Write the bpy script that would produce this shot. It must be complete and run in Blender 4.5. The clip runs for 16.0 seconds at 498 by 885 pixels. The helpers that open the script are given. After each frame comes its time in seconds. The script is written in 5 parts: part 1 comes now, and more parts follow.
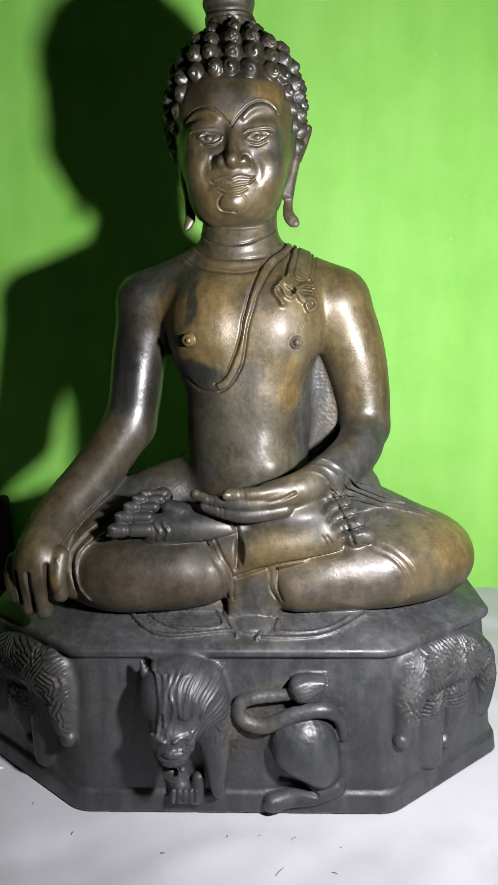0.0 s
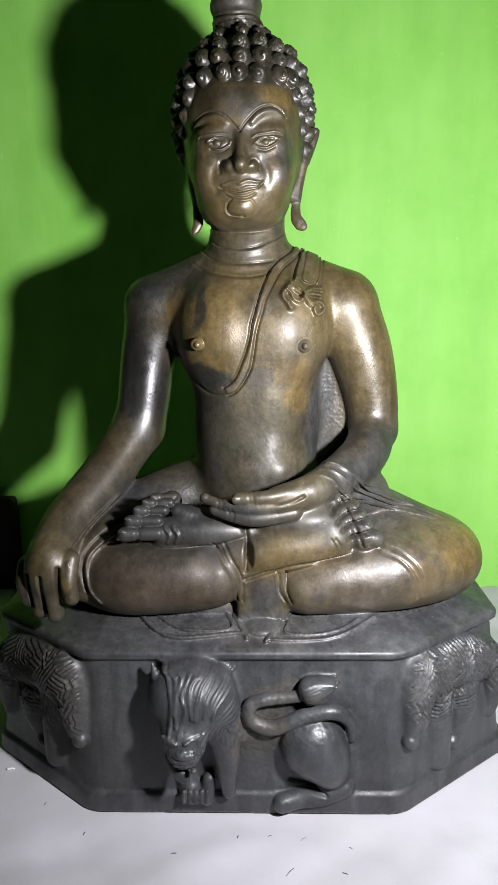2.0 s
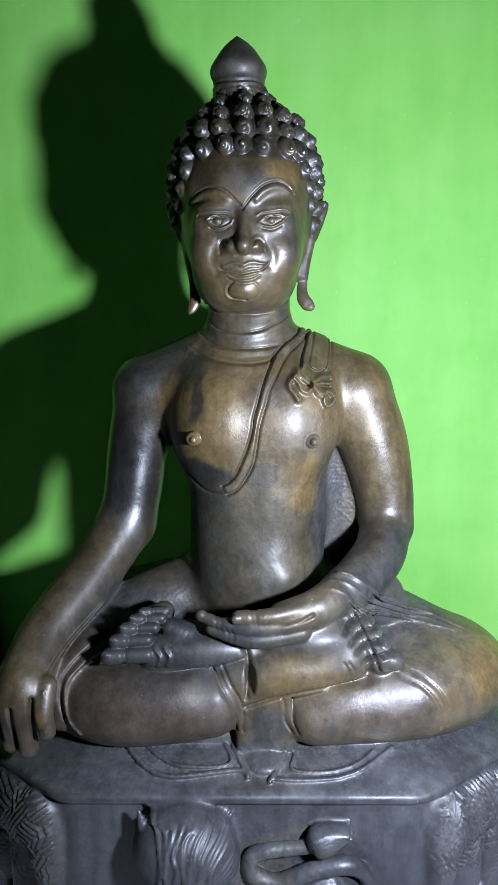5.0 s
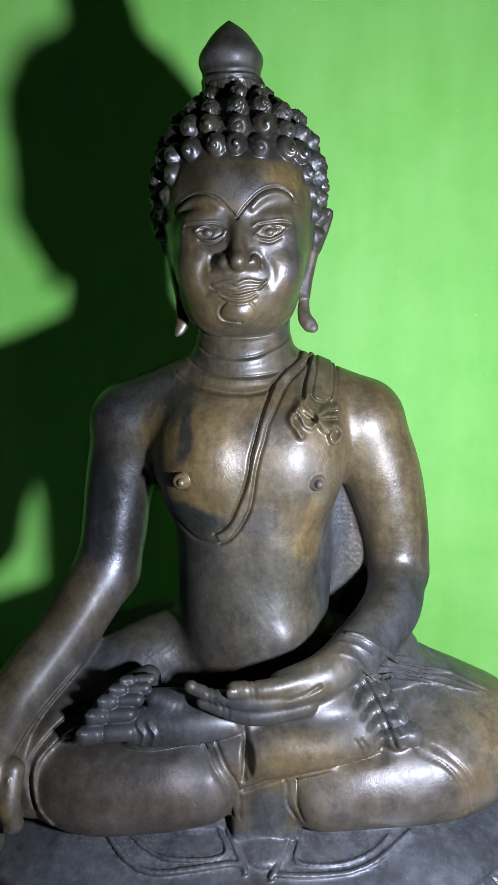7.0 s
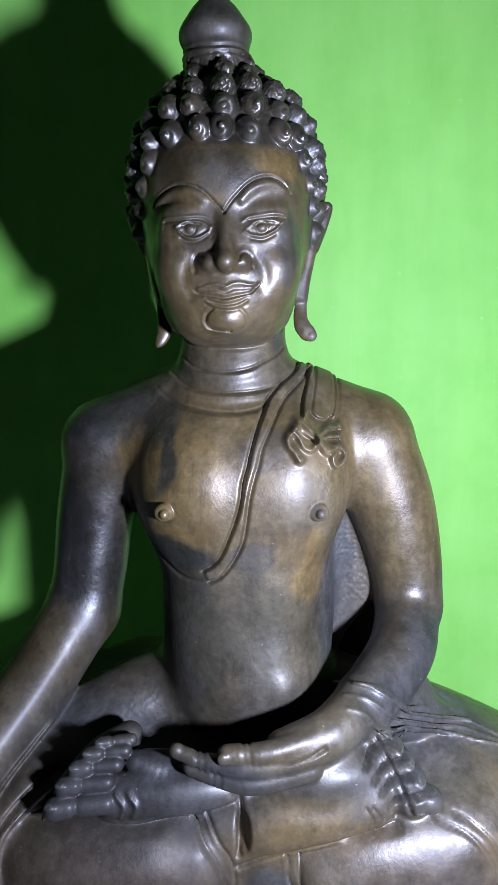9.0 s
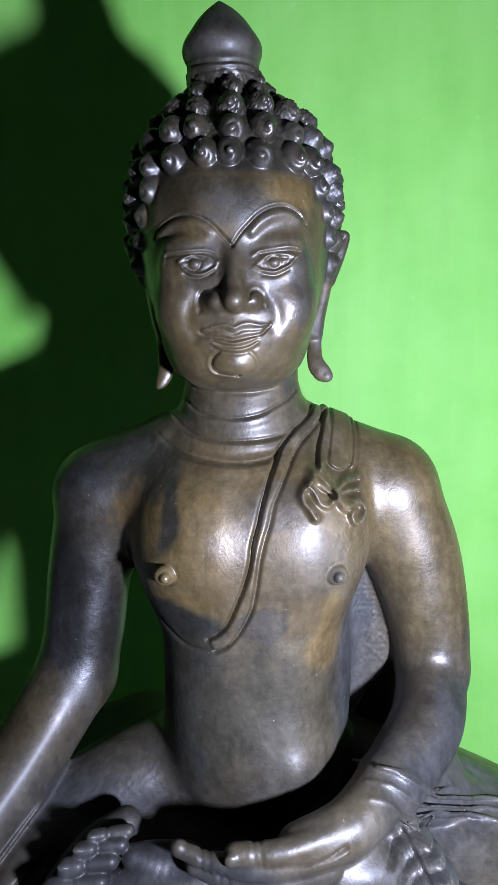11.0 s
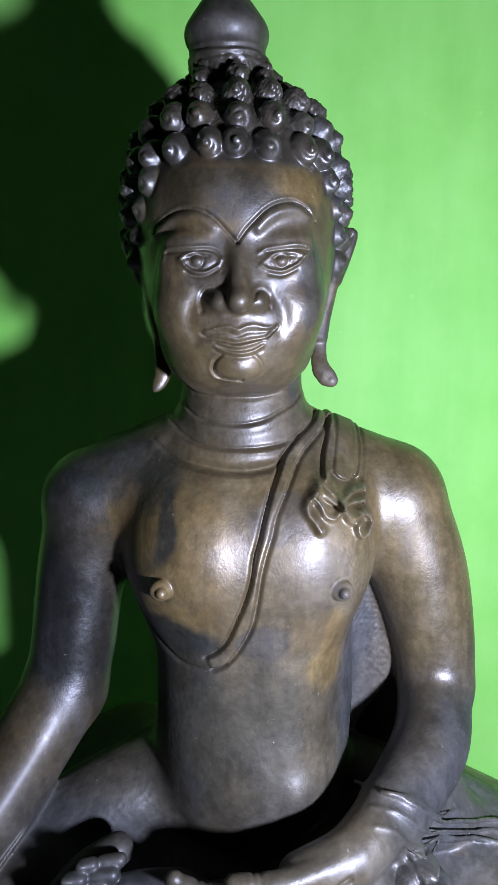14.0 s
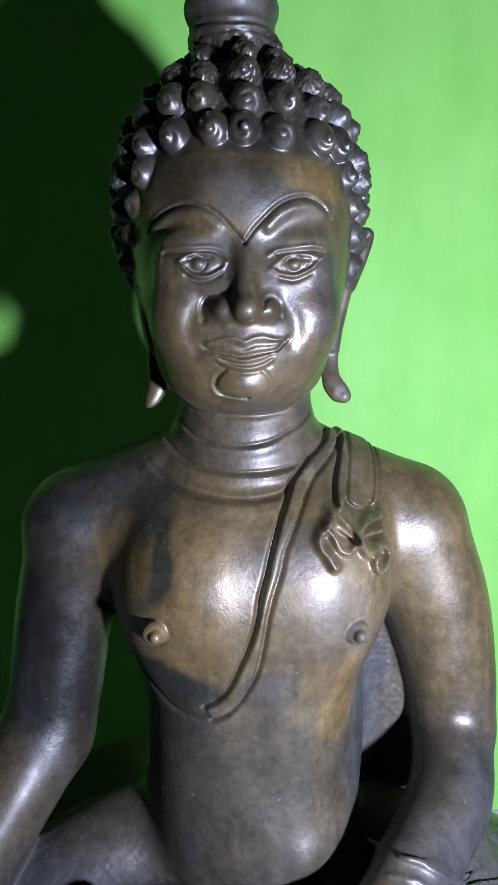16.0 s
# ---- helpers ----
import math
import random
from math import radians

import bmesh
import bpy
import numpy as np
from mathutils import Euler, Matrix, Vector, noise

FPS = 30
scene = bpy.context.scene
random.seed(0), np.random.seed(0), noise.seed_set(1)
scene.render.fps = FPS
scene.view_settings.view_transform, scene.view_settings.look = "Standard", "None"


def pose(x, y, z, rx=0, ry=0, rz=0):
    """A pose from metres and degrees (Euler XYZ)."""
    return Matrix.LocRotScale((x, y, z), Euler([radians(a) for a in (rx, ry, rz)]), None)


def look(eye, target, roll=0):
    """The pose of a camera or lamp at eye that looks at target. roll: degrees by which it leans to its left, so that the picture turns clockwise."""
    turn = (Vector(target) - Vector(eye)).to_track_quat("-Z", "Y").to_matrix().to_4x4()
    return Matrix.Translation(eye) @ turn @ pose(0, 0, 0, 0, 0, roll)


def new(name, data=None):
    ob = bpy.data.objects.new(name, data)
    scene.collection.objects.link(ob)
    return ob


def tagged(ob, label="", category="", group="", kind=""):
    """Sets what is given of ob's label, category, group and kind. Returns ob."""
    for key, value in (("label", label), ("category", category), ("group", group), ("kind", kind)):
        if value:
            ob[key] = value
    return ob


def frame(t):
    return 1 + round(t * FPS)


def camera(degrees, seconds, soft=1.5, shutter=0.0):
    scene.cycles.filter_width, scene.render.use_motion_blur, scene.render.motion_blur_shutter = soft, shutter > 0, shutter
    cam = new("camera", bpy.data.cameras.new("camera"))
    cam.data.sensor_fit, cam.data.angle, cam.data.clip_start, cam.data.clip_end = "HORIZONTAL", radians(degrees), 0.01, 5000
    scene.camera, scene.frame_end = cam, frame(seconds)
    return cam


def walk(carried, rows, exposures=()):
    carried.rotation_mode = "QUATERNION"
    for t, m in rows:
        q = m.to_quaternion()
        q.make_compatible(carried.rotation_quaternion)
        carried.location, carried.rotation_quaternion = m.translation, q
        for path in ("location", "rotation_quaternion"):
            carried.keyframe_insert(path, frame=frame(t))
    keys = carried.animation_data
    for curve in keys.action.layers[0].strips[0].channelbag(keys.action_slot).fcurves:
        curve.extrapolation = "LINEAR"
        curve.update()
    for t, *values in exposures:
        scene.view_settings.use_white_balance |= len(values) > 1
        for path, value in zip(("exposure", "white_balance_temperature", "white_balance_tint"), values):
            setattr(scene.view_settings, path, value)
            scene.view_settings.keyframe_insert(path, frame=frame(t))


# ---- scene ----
cam = camera(42.0, 16.0, soft=0.9)
METRES, EYE, TILT, LEAN, TURN = 0.36, 0.40, -12.0, 0.8, 0.0
ROWS = [
    (0.0, 0.0, 0.0, 0.0, -0.0, 0.0, 0.0),
    (0.5, -0.0073, 0.0086, -0.0014, -0.05, -0.55, -0.18),
    (1.0, -0.0107, -0.0069, 0.0034, -0.39, -0.62, -0.47),
    (1.5, -0.0229, 0.0025, 0.0131, -0.09, -0.52, -0.59),
    (2.0, -0.0126, -0.0065, 0.0188, 0.28, -0.42, 0.2),
    (2.5, -0.0075, -0.0055, 0.0295, -0.36, -0.19, -0.18),
    (3.0, -0.0242, 0.0174, 0.0244, -0.01, -0.54, -0.37),
    (3.5, -0.0269, 0.0527, 0.0345, -0.06, 0.13, -0.28),
    (4.0, -0.0233, 0.0749, 0.0645, 0.32, 0.35, -0.19),
    (4.5, -0.0276, 0.1304, 0.09, -0.69, -0.1, 0.2),
    (5.0, -0.0377, 0.1456, 0.1742, -0.64, 2.05, -0.04),
    (7.5, -0.0471, 0.3589, 0.2673, -1.53, 1.93, 0.33),
    (8.0, -0.0576, 0.4127, 0.2584, -1.73, 1.48, 0.42),
    (8.5, -0.04, 0.4336, 0.2751, -2.28, 2.13, 0.67),
    (9.0, -0.0391, 0.4401, 0.2943, -2.07, 2.23, 0.91),
    (9.5, -0.0468, 0.4649, 0.3267, -1.84, 3.22, 0.86),
    (12.0, -0.0462, 0.5551, 0.3671, -2.07, 2.82, 0.89),
    (12.5, -0.0495, 0.5609, 0.3667, -2.46, 2.62, 0.8),
    (13.0, -0.0519, 0.5689, 0.368, -3.09, 2.44, 0.83),
    (13.5, -0.0735, 0.5707, 0.3879, -3.27, 2.81, -0.11),
    (14.0, -0.0671, 0.5817, 0.3824, -3.24, 2.57, 0.35),
    (14.5, -0.0747, 0.5836, 0.3828, -3.38, 2.45, 0.31),
    (15.0, -0.0835, 0.5849, 0.3887, -3.48, 2.41, -0.62),
    (15.5, -0.0774, 0.619, 0.4006, -4.75, 2.18, -0.37),
    (16.0, -0.0821, 0.6733, 0.4175, -4.28, 2.41, 0.1),
]
walk(cam, [(t, pose(0, 0, EYE, TILT, LEAN, TURN) @ pose(METRES * x, METRES * y, METRES * z, 90 + pitch, roll, yaw)) for t, x, y, z, yaw, pitch, roll in ROWS],
     exposures=[(0.0, 0.0, 6500, 17), (3.0, 0.0, 6350, 18), (3.6, 0.0, 5950, 21), (4.4, 0.0, 5400, 22), (5.0, 0.0, 5400, 20), (7.4, -0.1, 5400, 23), (7.9, 0.0, 5300, 27), (16.0, 0.0, 5250, 29)])

# ---- world, lamp ----
world = bpy.data.worlds.new("world")
scene.world = world
world.use_nodes = True
world.node_tree.nodes["Background"].inputs[0].default_value = (0.5, 0.6, 0.8, 1)
world.node_tree.nodes["Background"].inputs[1].default_value = 0.02

CX, CY = -0.009, 0.58          # where the statue's middle stands
lamp_data = bpy.data.lights.new("hand_lamp", "SPOT")
lamp_data.energy, lamp_data.shadow_soft_size = 29.0, 0.018
lamp_data.spot_size, lamp_data.spot_blend = radians(172), 0.9
lamp_data.color = (0.95, 0.98, 1.0)
lamp = new("hand_lamp", lamp_data)
lamp.matrix_world = look((CX + 0.185, CY - 0.42, 0.3975), (CX + 0.12, CY + 0.30, 0.36))


# ---- materials ----
def material(name):
    m = bpy.data.materials.new(name)
    m.use_nodes = True
    return m, m.node_tree.nodes, m.node_tree.links, m.node_tree.nodes["Principled BSDF"]


def noise_node(nodes, links, scale, detail=4.0, rough=0.55, vector=None, stretch=None):
    tc = nodes.new("ShaderNodeTexCoord")
    n = nodes.new("ShaderNodeTexNoise")
    n.inputs["Scale"].default_value = scale
    n.inputs["Detail"].default_value = detail
    n.inputs["Roughness"].default_value = rough
    if stretch:
        mp = nodes.new("ShaderNodeMapping")
        mp.inputs["Scale"].default_value = stretch
        links.new(tc.outputs["Object"], mp.inputs["Vector"])
        links.new(mp.outputs["Vector"], n.inputs["Vector"])
    else:
        links.new(tc.outputs["Object"], n.inputs["Vector"])
    return n


def ramp(nodes, links, src, stops):
    r = nodes.new("ShaderNodeValToRGB")
    while len(r.color_ramp.elements) < len(stops):
        r.color_ramp.elements.new(0.5)
    for e, (p, c) in zip(r.color_ramp.elements, stops):
        e.position = p
        e.color = (*c, 1) if len(c) == 3 else c
    links.new(src, r.inputs["Fac"])
    return r


def mix(nodes, links, fac, a, b, kind="MIX"):
    m = nodes.new("ShaderNodeMix")
    m.data_type, m.blend_type = "RGBA", kind
    for sock, v in ((m.inputs[0], fac), (m.inputs[6], a), (m.inputs[7], b)):
        if isinstance(v, (int, float)):
            sock.default_value = v
        elif isinstance(v, tuple):
            sock.default_value = (*v, 1)
        else:
            links.new(v, sock)
    return m.outputs[2]


def grey(v):
    return (v, v, v)


def bump(nodes, links, bsdf, layers):
    last = None
    for height, strength, dist in layers:
        b = nodes.new("ShaderNodeBump")
        b.inputs["Strength"].default_value = strength
        b.inputs["Distance"].default_value = dist
        links.new(height, b.inputs["Height"])
        if last:
            links.new(last, b.inputs["Normal"])
        last = b.outputs["Normal"]
    links.new(last, bsdf.inputs["Normal"])


def bronze_material():
    m, nd, lk, bs = material("old_bronze")
    at = nd.new("ShaderNodeVertexColor")
    at.layer_name = "patina_shade"
    wear = nd.new("ShaderNodeVertexColor")
    wear.layer_name = "wear"
    sep = nd.new("ShaderNodeSeparateColor")
    lk.new(wear.outputs["Color"], sep.inputs["Color"])
    big = noise_node(nd, lk, 15, 8, 0.62)
    blot = noise_node(nd, lk, 26, 6, 0.6, stretch=(1, 1, 0.6))
    mid = noise_node(nd, lk, 95, 7, 0.68)
    fine = noise_node(nd, lk, 330, 5, 0.65)
    streak = noise_node(nd, lk, 70, 5, 0.6, stretch=(1, 1, 0.16))
    tone = ramp(nd, lk, big.outputs["Fac"], [(0.38, grey(0.74)), (0.47, grey(0.92)), (0.53, grey(1.06)), (0.62, grey(1.18))])
    # the colour layer holds the metal's tones and some painted shade
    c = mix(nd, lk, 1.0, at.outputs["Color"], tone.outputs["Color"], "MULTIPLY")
    tone2 = ramp(nd, lk, mid.outputs["Fac"], [(0.40, grey(0.86)), (0.60, grey(1.11))])
    c = mix(nd, lk, 0.9, c, tone2.outputs["Color"], "MULTIPLY")
    tone3 = ramp(nd, lk, streak.outputs["Fac"], [(0.43, grey(0.80)), (0.57, grey(1.16))])
    c = mix(nd, lk, 0.8, c, tone3.outputs["Color"], "MULTIPLY")
    tone4 = ramp(nd, lk, fine.outputs["Fac"], [(0.38, grey(0.88)), (0.62, grey(1.12))])
    c = mix(nd, lk, 0.9, c, tone4.outputs["Color"], "MULTIPLY")
    # thin places where the brown metal shows, and old dark stains
    rub = ramp(nd, lk, blot.outputs["Fac"], [(0.56, grey(0)), (0.62, grey(0.6))])
    rub2 = mix(nd, lk, 1.0, rub.outputs["Color"], sep.outputs["Blue"], "MULTIPLY")
    c = mix(nd, lk, rub2, c, (0.150, 0.098, 0.038))
    stain = ramp(nd, lk, blot.outputs["Fac"], [(0.33, grey(0.55)), (0.40, grey(0))])
    c = mix(nd, lk, stain.outputs["Color"], c, (0.022, 0.022, 0.024))
    grain = ramp(nd, lk, fine.outputs["Fac"], [(0.44, grey(0)), (0.60, grey(1))])
    hollow = mix(nd, lk, 1.0, sep.outputs["Red"], grain.outputs["Color"], "MULTIPLY")
    c = mix(nd, lk, hollow, c, (0.105, 0.10, 0.088))
    edge = mix(nd, lk, 1.0, sep.outputs["Green"], grain.outputs["Color"], "MULTIPLY")
    c = mix(nd, lk, edge, c, (0.13, 0.115, 0.085))
    speck = noise_node(nd, lk, 420, 3, 0.6)
    crumbs = ramp(nd, lk, speck.outputs["Fac"], [(0.71, grey(0)), (0.75, grey(0.6))])
    c = mix(nd, lk, crumbs.outputs["Color"], c, (0.20, 0.19, 0.17))
    lk.new(c, bs.inputs["Base Color"])
    bs.inputs["Metallic"].default_value = 0.22
    bs.inputs["Coat Weight"].default_value = 0.10
    bs.inputs["Coat Roughness"].default_value = 0.3
    shine = ramp(nd, lk, at.outputs["Alpha"], [(0.50, grey(0.80)), (0.66, grey(0.6)), (0.90, grey(0.22))])
    lk.new(shine.outputs["Color"], bs.inputs["Specular IOR Level"])
    ro = ramp(nd, lk, mid.outputs["Fac"], [(0.3, grey(0.52)), (0.7, grey(0.80))])
    worn = ramp(nd, lk, blot.outputs["Fac"], [(0.36, grey(1.45)), (0.50, grey(1.0)), (0.62, grey(0.85))])
    ro1 = mix(nd, lk, 1.0, ro.outputs["Color"], worn.outputs["Color"], "MULTIPLY")
    ro2 = mix(nd, lk, 1.0, ro1, at.outputs["Alpha"], "MULTIPLY")
    lk.new(ro2, bs.inputs["Roughness"])
    bump(nd, lk, bs, [(big.outputs["Fac"], 0.14, 0.004), (mid.outputs["Fac"], 0.17, 0.0016), (fine.outputs["Fac"], 0.12, 0.0006), (speck.outputs["Fac"], 0.18, 0.0006)])
    return m


def green_material():
    m, nd, lk, bs = material("green_wall_paint")
    big = noise_node(nd, lk, 3, 4, 0.6, stretch=(1.6, 1, 0.5))
    streak = noise_node(nd, lk, 26, 5, 0.6, stretch=(1.0, 1, 0.12))
    fine = noise_node(nd, lk, 300, 4, 0.6)
    a = ramp(nd, lk, big.outputs["Fac"], [(0.3, (0.222, 0.575, 0.084)), (0.7, (0.284, 0.645, 0.118))])
    b = ramp(nd, lk, streak.outputs["Fac"], [(0.35, grey(0.96)), (0.68, grey(1.04))])
    c = mix(nd, lk, 1.0, a.outputs["Color"], b.outputs["Color"], "MULTIPLY")
    blot = noise_node(nd, lk, 11, 6, 0.65)
    d = ramp(nd, lk, blot.outputs["Fac"], [(0.36, (0.90, 0.95, 0.86)), (0.52, grey(1.0)), (0.68, (1.08, 1.03, 1.16))])
    c = mix(nd, lk, 1.0, c, d.outputs["Color"], "MULTIPLY")
    spot = noise_node(nd, lk, 60, 3, 0.5)
    e = ramp(nd, lk, spot.outputs["Fac"], [(0.69, grey(0)), (0.74, grey(0.25))])
    c = mix(nd, lk, e.outputs["Color"], c, (0.45, 0.75, 0.30))
    lk.new(c, bs.inputs["Base Color"])
    bs.inputs["Roughness"].default_value = 0.62
    bs.inputs["Specular IOR Level"].default_value = 0.3
    bump(nd, lk, bs, [(streak.outputs["Fac"], 0.15, 0.004), (fine.outputs["Fac"], 0.1, 0.0006)])
    return m


def cloth_material():
    m, nd, lk, bs = material("white_cotton")
    big = noise_node(nd, lk, 9, 4, 0.6)
    fine = noise_node(nd, lk, 700, 3, 0.6)
    a = ramp(nd, lk, big.outputs["Fac"], [(0.3, (0.41, 0.405, 0.41)), (0.7, (0.49, 0.48, 0.51))])
    lk.new(a.outputs["Color"], bs.inputs["Base Color"])
    bs.inputs["Roughness"].default_value = 0.85
    bs.inputs["Sheen Weight"].default_value = 0.2
    bump(nd, lk, bs, [(fine.outputs["Fac"], 0.25, 0.0006)])
    return m


def plain_material(name, a, b, scale, rough):
    m, nd, lk, bs = material(name)
    n = noise_node(nd, lk, scale, 5, 0.6)
    r = ramp(nd, lk, n.outputs["Fac"], [(0.3, a), (0.7, b)])
    lk.new(r.outputs["Color"], bs.inputs["Base Color"])
    bs.inputs["Roughness"].default_value = rough
    bump(nd, lk, bs, [(n.outputs["Fac"], 0.15, 0.002)])
    return m


BRONZE, GREEN, CLOTH = bronze_material(), green_material(), cloth_material()
PLASTER = plain_material("pale_plaster", (0.28, 0.27, 0.25), (0.34, 0.33, 0.31), 12, 0.8)
SCREED = plain_material("cement_floor", (0.2, 0.19, 0.18), (0.28, 0.27, 0.25), 14, 0.7)
BLACK = plain_material("plain_black", (0.008, 0.008, 0.008), (0.016, 0.016, 0.015), 60, 0.8)
PALE = plain_material("pale_fluff", (0.7, 0.7, 0.68), (0.8, 0.8, 0.78), 90, 0.9)
FLUFF = plain_material("dark_thread", (0.10, 0.09, 0.085), (0.2, 0.19, 0.18), 90, 0.9)


# ---- the room ----
def box(bm, lo, hi, bevel=0.0):
    g = bmesh.ops.create_cube(bm, size=1)
    for v in g["verts"]:
        v.co = Vector([lo[i] + (v.co[i] + 0.5) * (hi[i] - lo[i]) for i in range(3)])
    if bevel:
        es = list({e for v in g["verts"] for e in v.link_edges})
        bmesh.ops.bevel(bm, geom=es, offset=bevel, segments=3, affect="EDGES", profile=0.5)


def link_bm(name, bm, mat, smooth=False):
    me = bpy.data.meshes.new(name)
    bm.to_mesh(me)
    bm.free()
    me.materials.append(mat)
    if smooth:
        me.polygons.foreach_set("use_smooth", [True] * len(me.polygons))
    return new(name, me)


def slab(name, lo, hi, mat, label, category):
    bm = bmesh.new()
    box(bm, lo, hi)
    return tagged(link_bm(name, bm, mat), label, category, kind="structure")


WALL_Y = CY + 0.298
wall = slab("wall_back", (-1.9, 0, 0), (1.9, 0.12, 2.6), GREEN, "bright green painted wall behind the statue", "wall")
wall.matrix_world = pose(0, WALL_Y, 0, 0, 0, -4.0)
# unseen walls and ceiling, added to close the room and bounce light
slab("wall_left", (-2.0, -2.6, 0), (-1.88, 1.1, 2.6), PLASTER, "plain pale wall added out of view to close the room", "wall")
slab("wall_right", (1.88, -2.6, 0), (2.0, 1.1, 2.6), PLASTER, "plain pale wall added out of view to close the room", "wall")
slab("wall_front", (-2.0, -2.72, 0), (2.0, -2.6, 2.6), PLASTER, "plain pale wall added out of view to close the room", "wall")
slab("ceiling", (-2.0, -2.72, 2.6), (2.0, 1.1, 2.7), PLASTER, "plain pale ceiling added out of view to close the room", "ceiling")
slab("floor", (-2.0, -2.72, -0.1), (2.0, 1.1, -0.012), SCREED, "plain grey cement floor", "floor")


def sheet_height(x, y):
    """Low folds in the cloth, pressed flat under the statue."""
    lx, ly = x - CX, y - CY
    near = max(abs(lx) - 0.235, abs(ly) - 0.145, 0.0)
    calm = min(1.0, near / 0.025)
    f = 0.0
    for ang, pitch, amp, ph in ((0.55, 0.17, 0.0040, 0.3), (0.95, 0.085, 0.0020, 1.7), (-0.6, 0.13, 0.0024, 2.2)):
        s = x * math.sin(ang) * 1.0 + y * math.cos(ang)
        w = noise.noise(Vector((x * 4 + ph, y * 4, ph))) * 1.6
        f += amp * (math.sin(s / pitch * 6.283 + w * 2 + ph) ** 3)
    f += 0.002 * noise.noise(Vector((x * 9, y * 9, 3.1)))
    return f * calm


def bed_sheet():
    nx, ny, x0, x1, y0, y1 = 260, 200, -1.0, 1.0, -0.6, 0.915
    vs = [(x0 + (x1 - x0) * i / nx, y0 + (y1 - y0) * j / ny) for j in range(ny + 1) for i in range(nx + 1)]
    vs = [(x, y, sheet_height(x, y)) for x, y in vs]
    fs = [(j * (nx + 1) + i, j * (nx + 1) + i + 1, (j + 1) * (nx + 1) + i + 1, (j + 1) * (nx + 1) + i) for j in range(ny) for i in range(nx)]
    me = bpy.data.meshes.new("bed_sheet")
    me.from_pydata(vs, [], fs)
    me.materials.append(CLOTH)
    me.polygons.foreach_set("use_smooth", [True] * len(me.polygons))
    ob = new("bed_sheet", me)
    so = ob.modifiers.new("thick", "SOLIDIFY")
    so.thickness, so.offset = 0.008, -1
    return tagged(ob, "white cotton sheet with soft folds spread under the statue", "cloth")


bed_sheet()


# ---- the statue, carved as one solid ----
class Block:
    """A box of space that holds the distance to the solid's skin."""

    def __init__(self, lo, hi, step):
        self.lo, self.h = np.array(lo, float), step
        self.n = [int(math.ceil((b - a) / step)) + 1 for a, b in zip(lo, hi)]
        self.ax = [(self.lo[i] + step * np.arange(self.n[i])).astype(np.float32) for i in range(3)]
        self.d = np.full(self.n, 0.04, np.float32)

    def part(self, lo, hi):
        s = []
        for i in range(3):
            a = max(0, int(math.floor((lo[i] - self.lo[i]) / self.h)))
            b = min(self.n[i], int(math.ceil((hi[i] - self.lo[i]) / self.h)) + 1)
            if b <= a:
                return None
            s.append(slice(a, b))
        x, y, z = (self.ax[i][s[i]] for i in range(3))
        return tuple(s), x[:, None, None], y[None, :, None], z[None, None, :]


BLOCKS = []


def each(lo, hi, pad=0.0):
    for b in BLOCKS:
        got = b.part([v - pad for v in lo], [v + pad for v in hi])
        if got:
            yield b, got[0], got[1], got[2], got[3]


def blend(b, s, e, k, sign):
    """Add (sign 1) or cut away (sign -1) the form e with a soft seam of width k."""
    d = b.d[s]
    if sign > 0:
        if k <= 0:
            np.minimum(d, e, out=d)
        else:
            h = np.clip(0.5 + 0.5 * (d - e) / k, 0, 1)
            b.d[s] = d + (e - d) * h - k * h * (1 - h)
    else:
        if k <= 0:
            np.maximum(d, -e, out=d)
        else:
            h = np.clip(0.5 - 0.5 * (d + e) / k, 0, 1)
            b.d[s] = d + (-e - d) * h + k * h * (1 - h)


def egg(c, r, k=0.006, sign=1, turn=None):
    """An ellipsoid. turn: degrees about the upright axis."""
    big = max(r)
    ext = r if turn is None else (max(r[0], r[1]), max(r[0], r[1]), r[2])
    for b, s, x, y, z in each([c[i] - ext[i] for i in range(3)], [c[i] + ext[i] for i in range(3)], max(k, 0.004) + 0.003):
        px, py, pz = x - c[0], y - c[1], z - c[2]
        if turn is not None:
            a = radians(turn)
            px, py = px * math.cos(a) + py * math.sin(a), py * math.cos(a) - px * math.sin(a)
        q0 = np.sqrt((px / r[0]) ** 2 + (py / r[1]) ** 2 + (pz / r[2]) ** 2) + 1e-6
        q1 = np.sqrt((px / r[0] ** 2) ** 2 + (py / r[1] ** 2) ** 2 + (pz / r[2] ** 2) ** 2) + 1e-6
        blend(b, s, (q0 * (q0 - 1) / q1).astype(np.float32), k, sign)


def smooth_path(pts, per=5):
    """Points of a rounded line through the given ones."""
    p = [np.array(q, float) for q in pts]
    if len(p) < 3:
        return p
    p = [2 * p[0] - p[1]] + p + [2 * p[-1] - p[-2]]
    out = []
    for i in range(1, len(p) - 2):
        for j in range(per):
            t = j / per
            a, b_, c, d = p[i - 1], p[i], p[i + 1], p[i + 2]
            out.append(0.5 * (2 * b_ + (c - a) * t + (2 * a - 5 * b_ + 4 * c - d) * t * t + (3 * b_ - a - 3 * c + d) * t ** 3))
    out.append(p[-2])
    return out


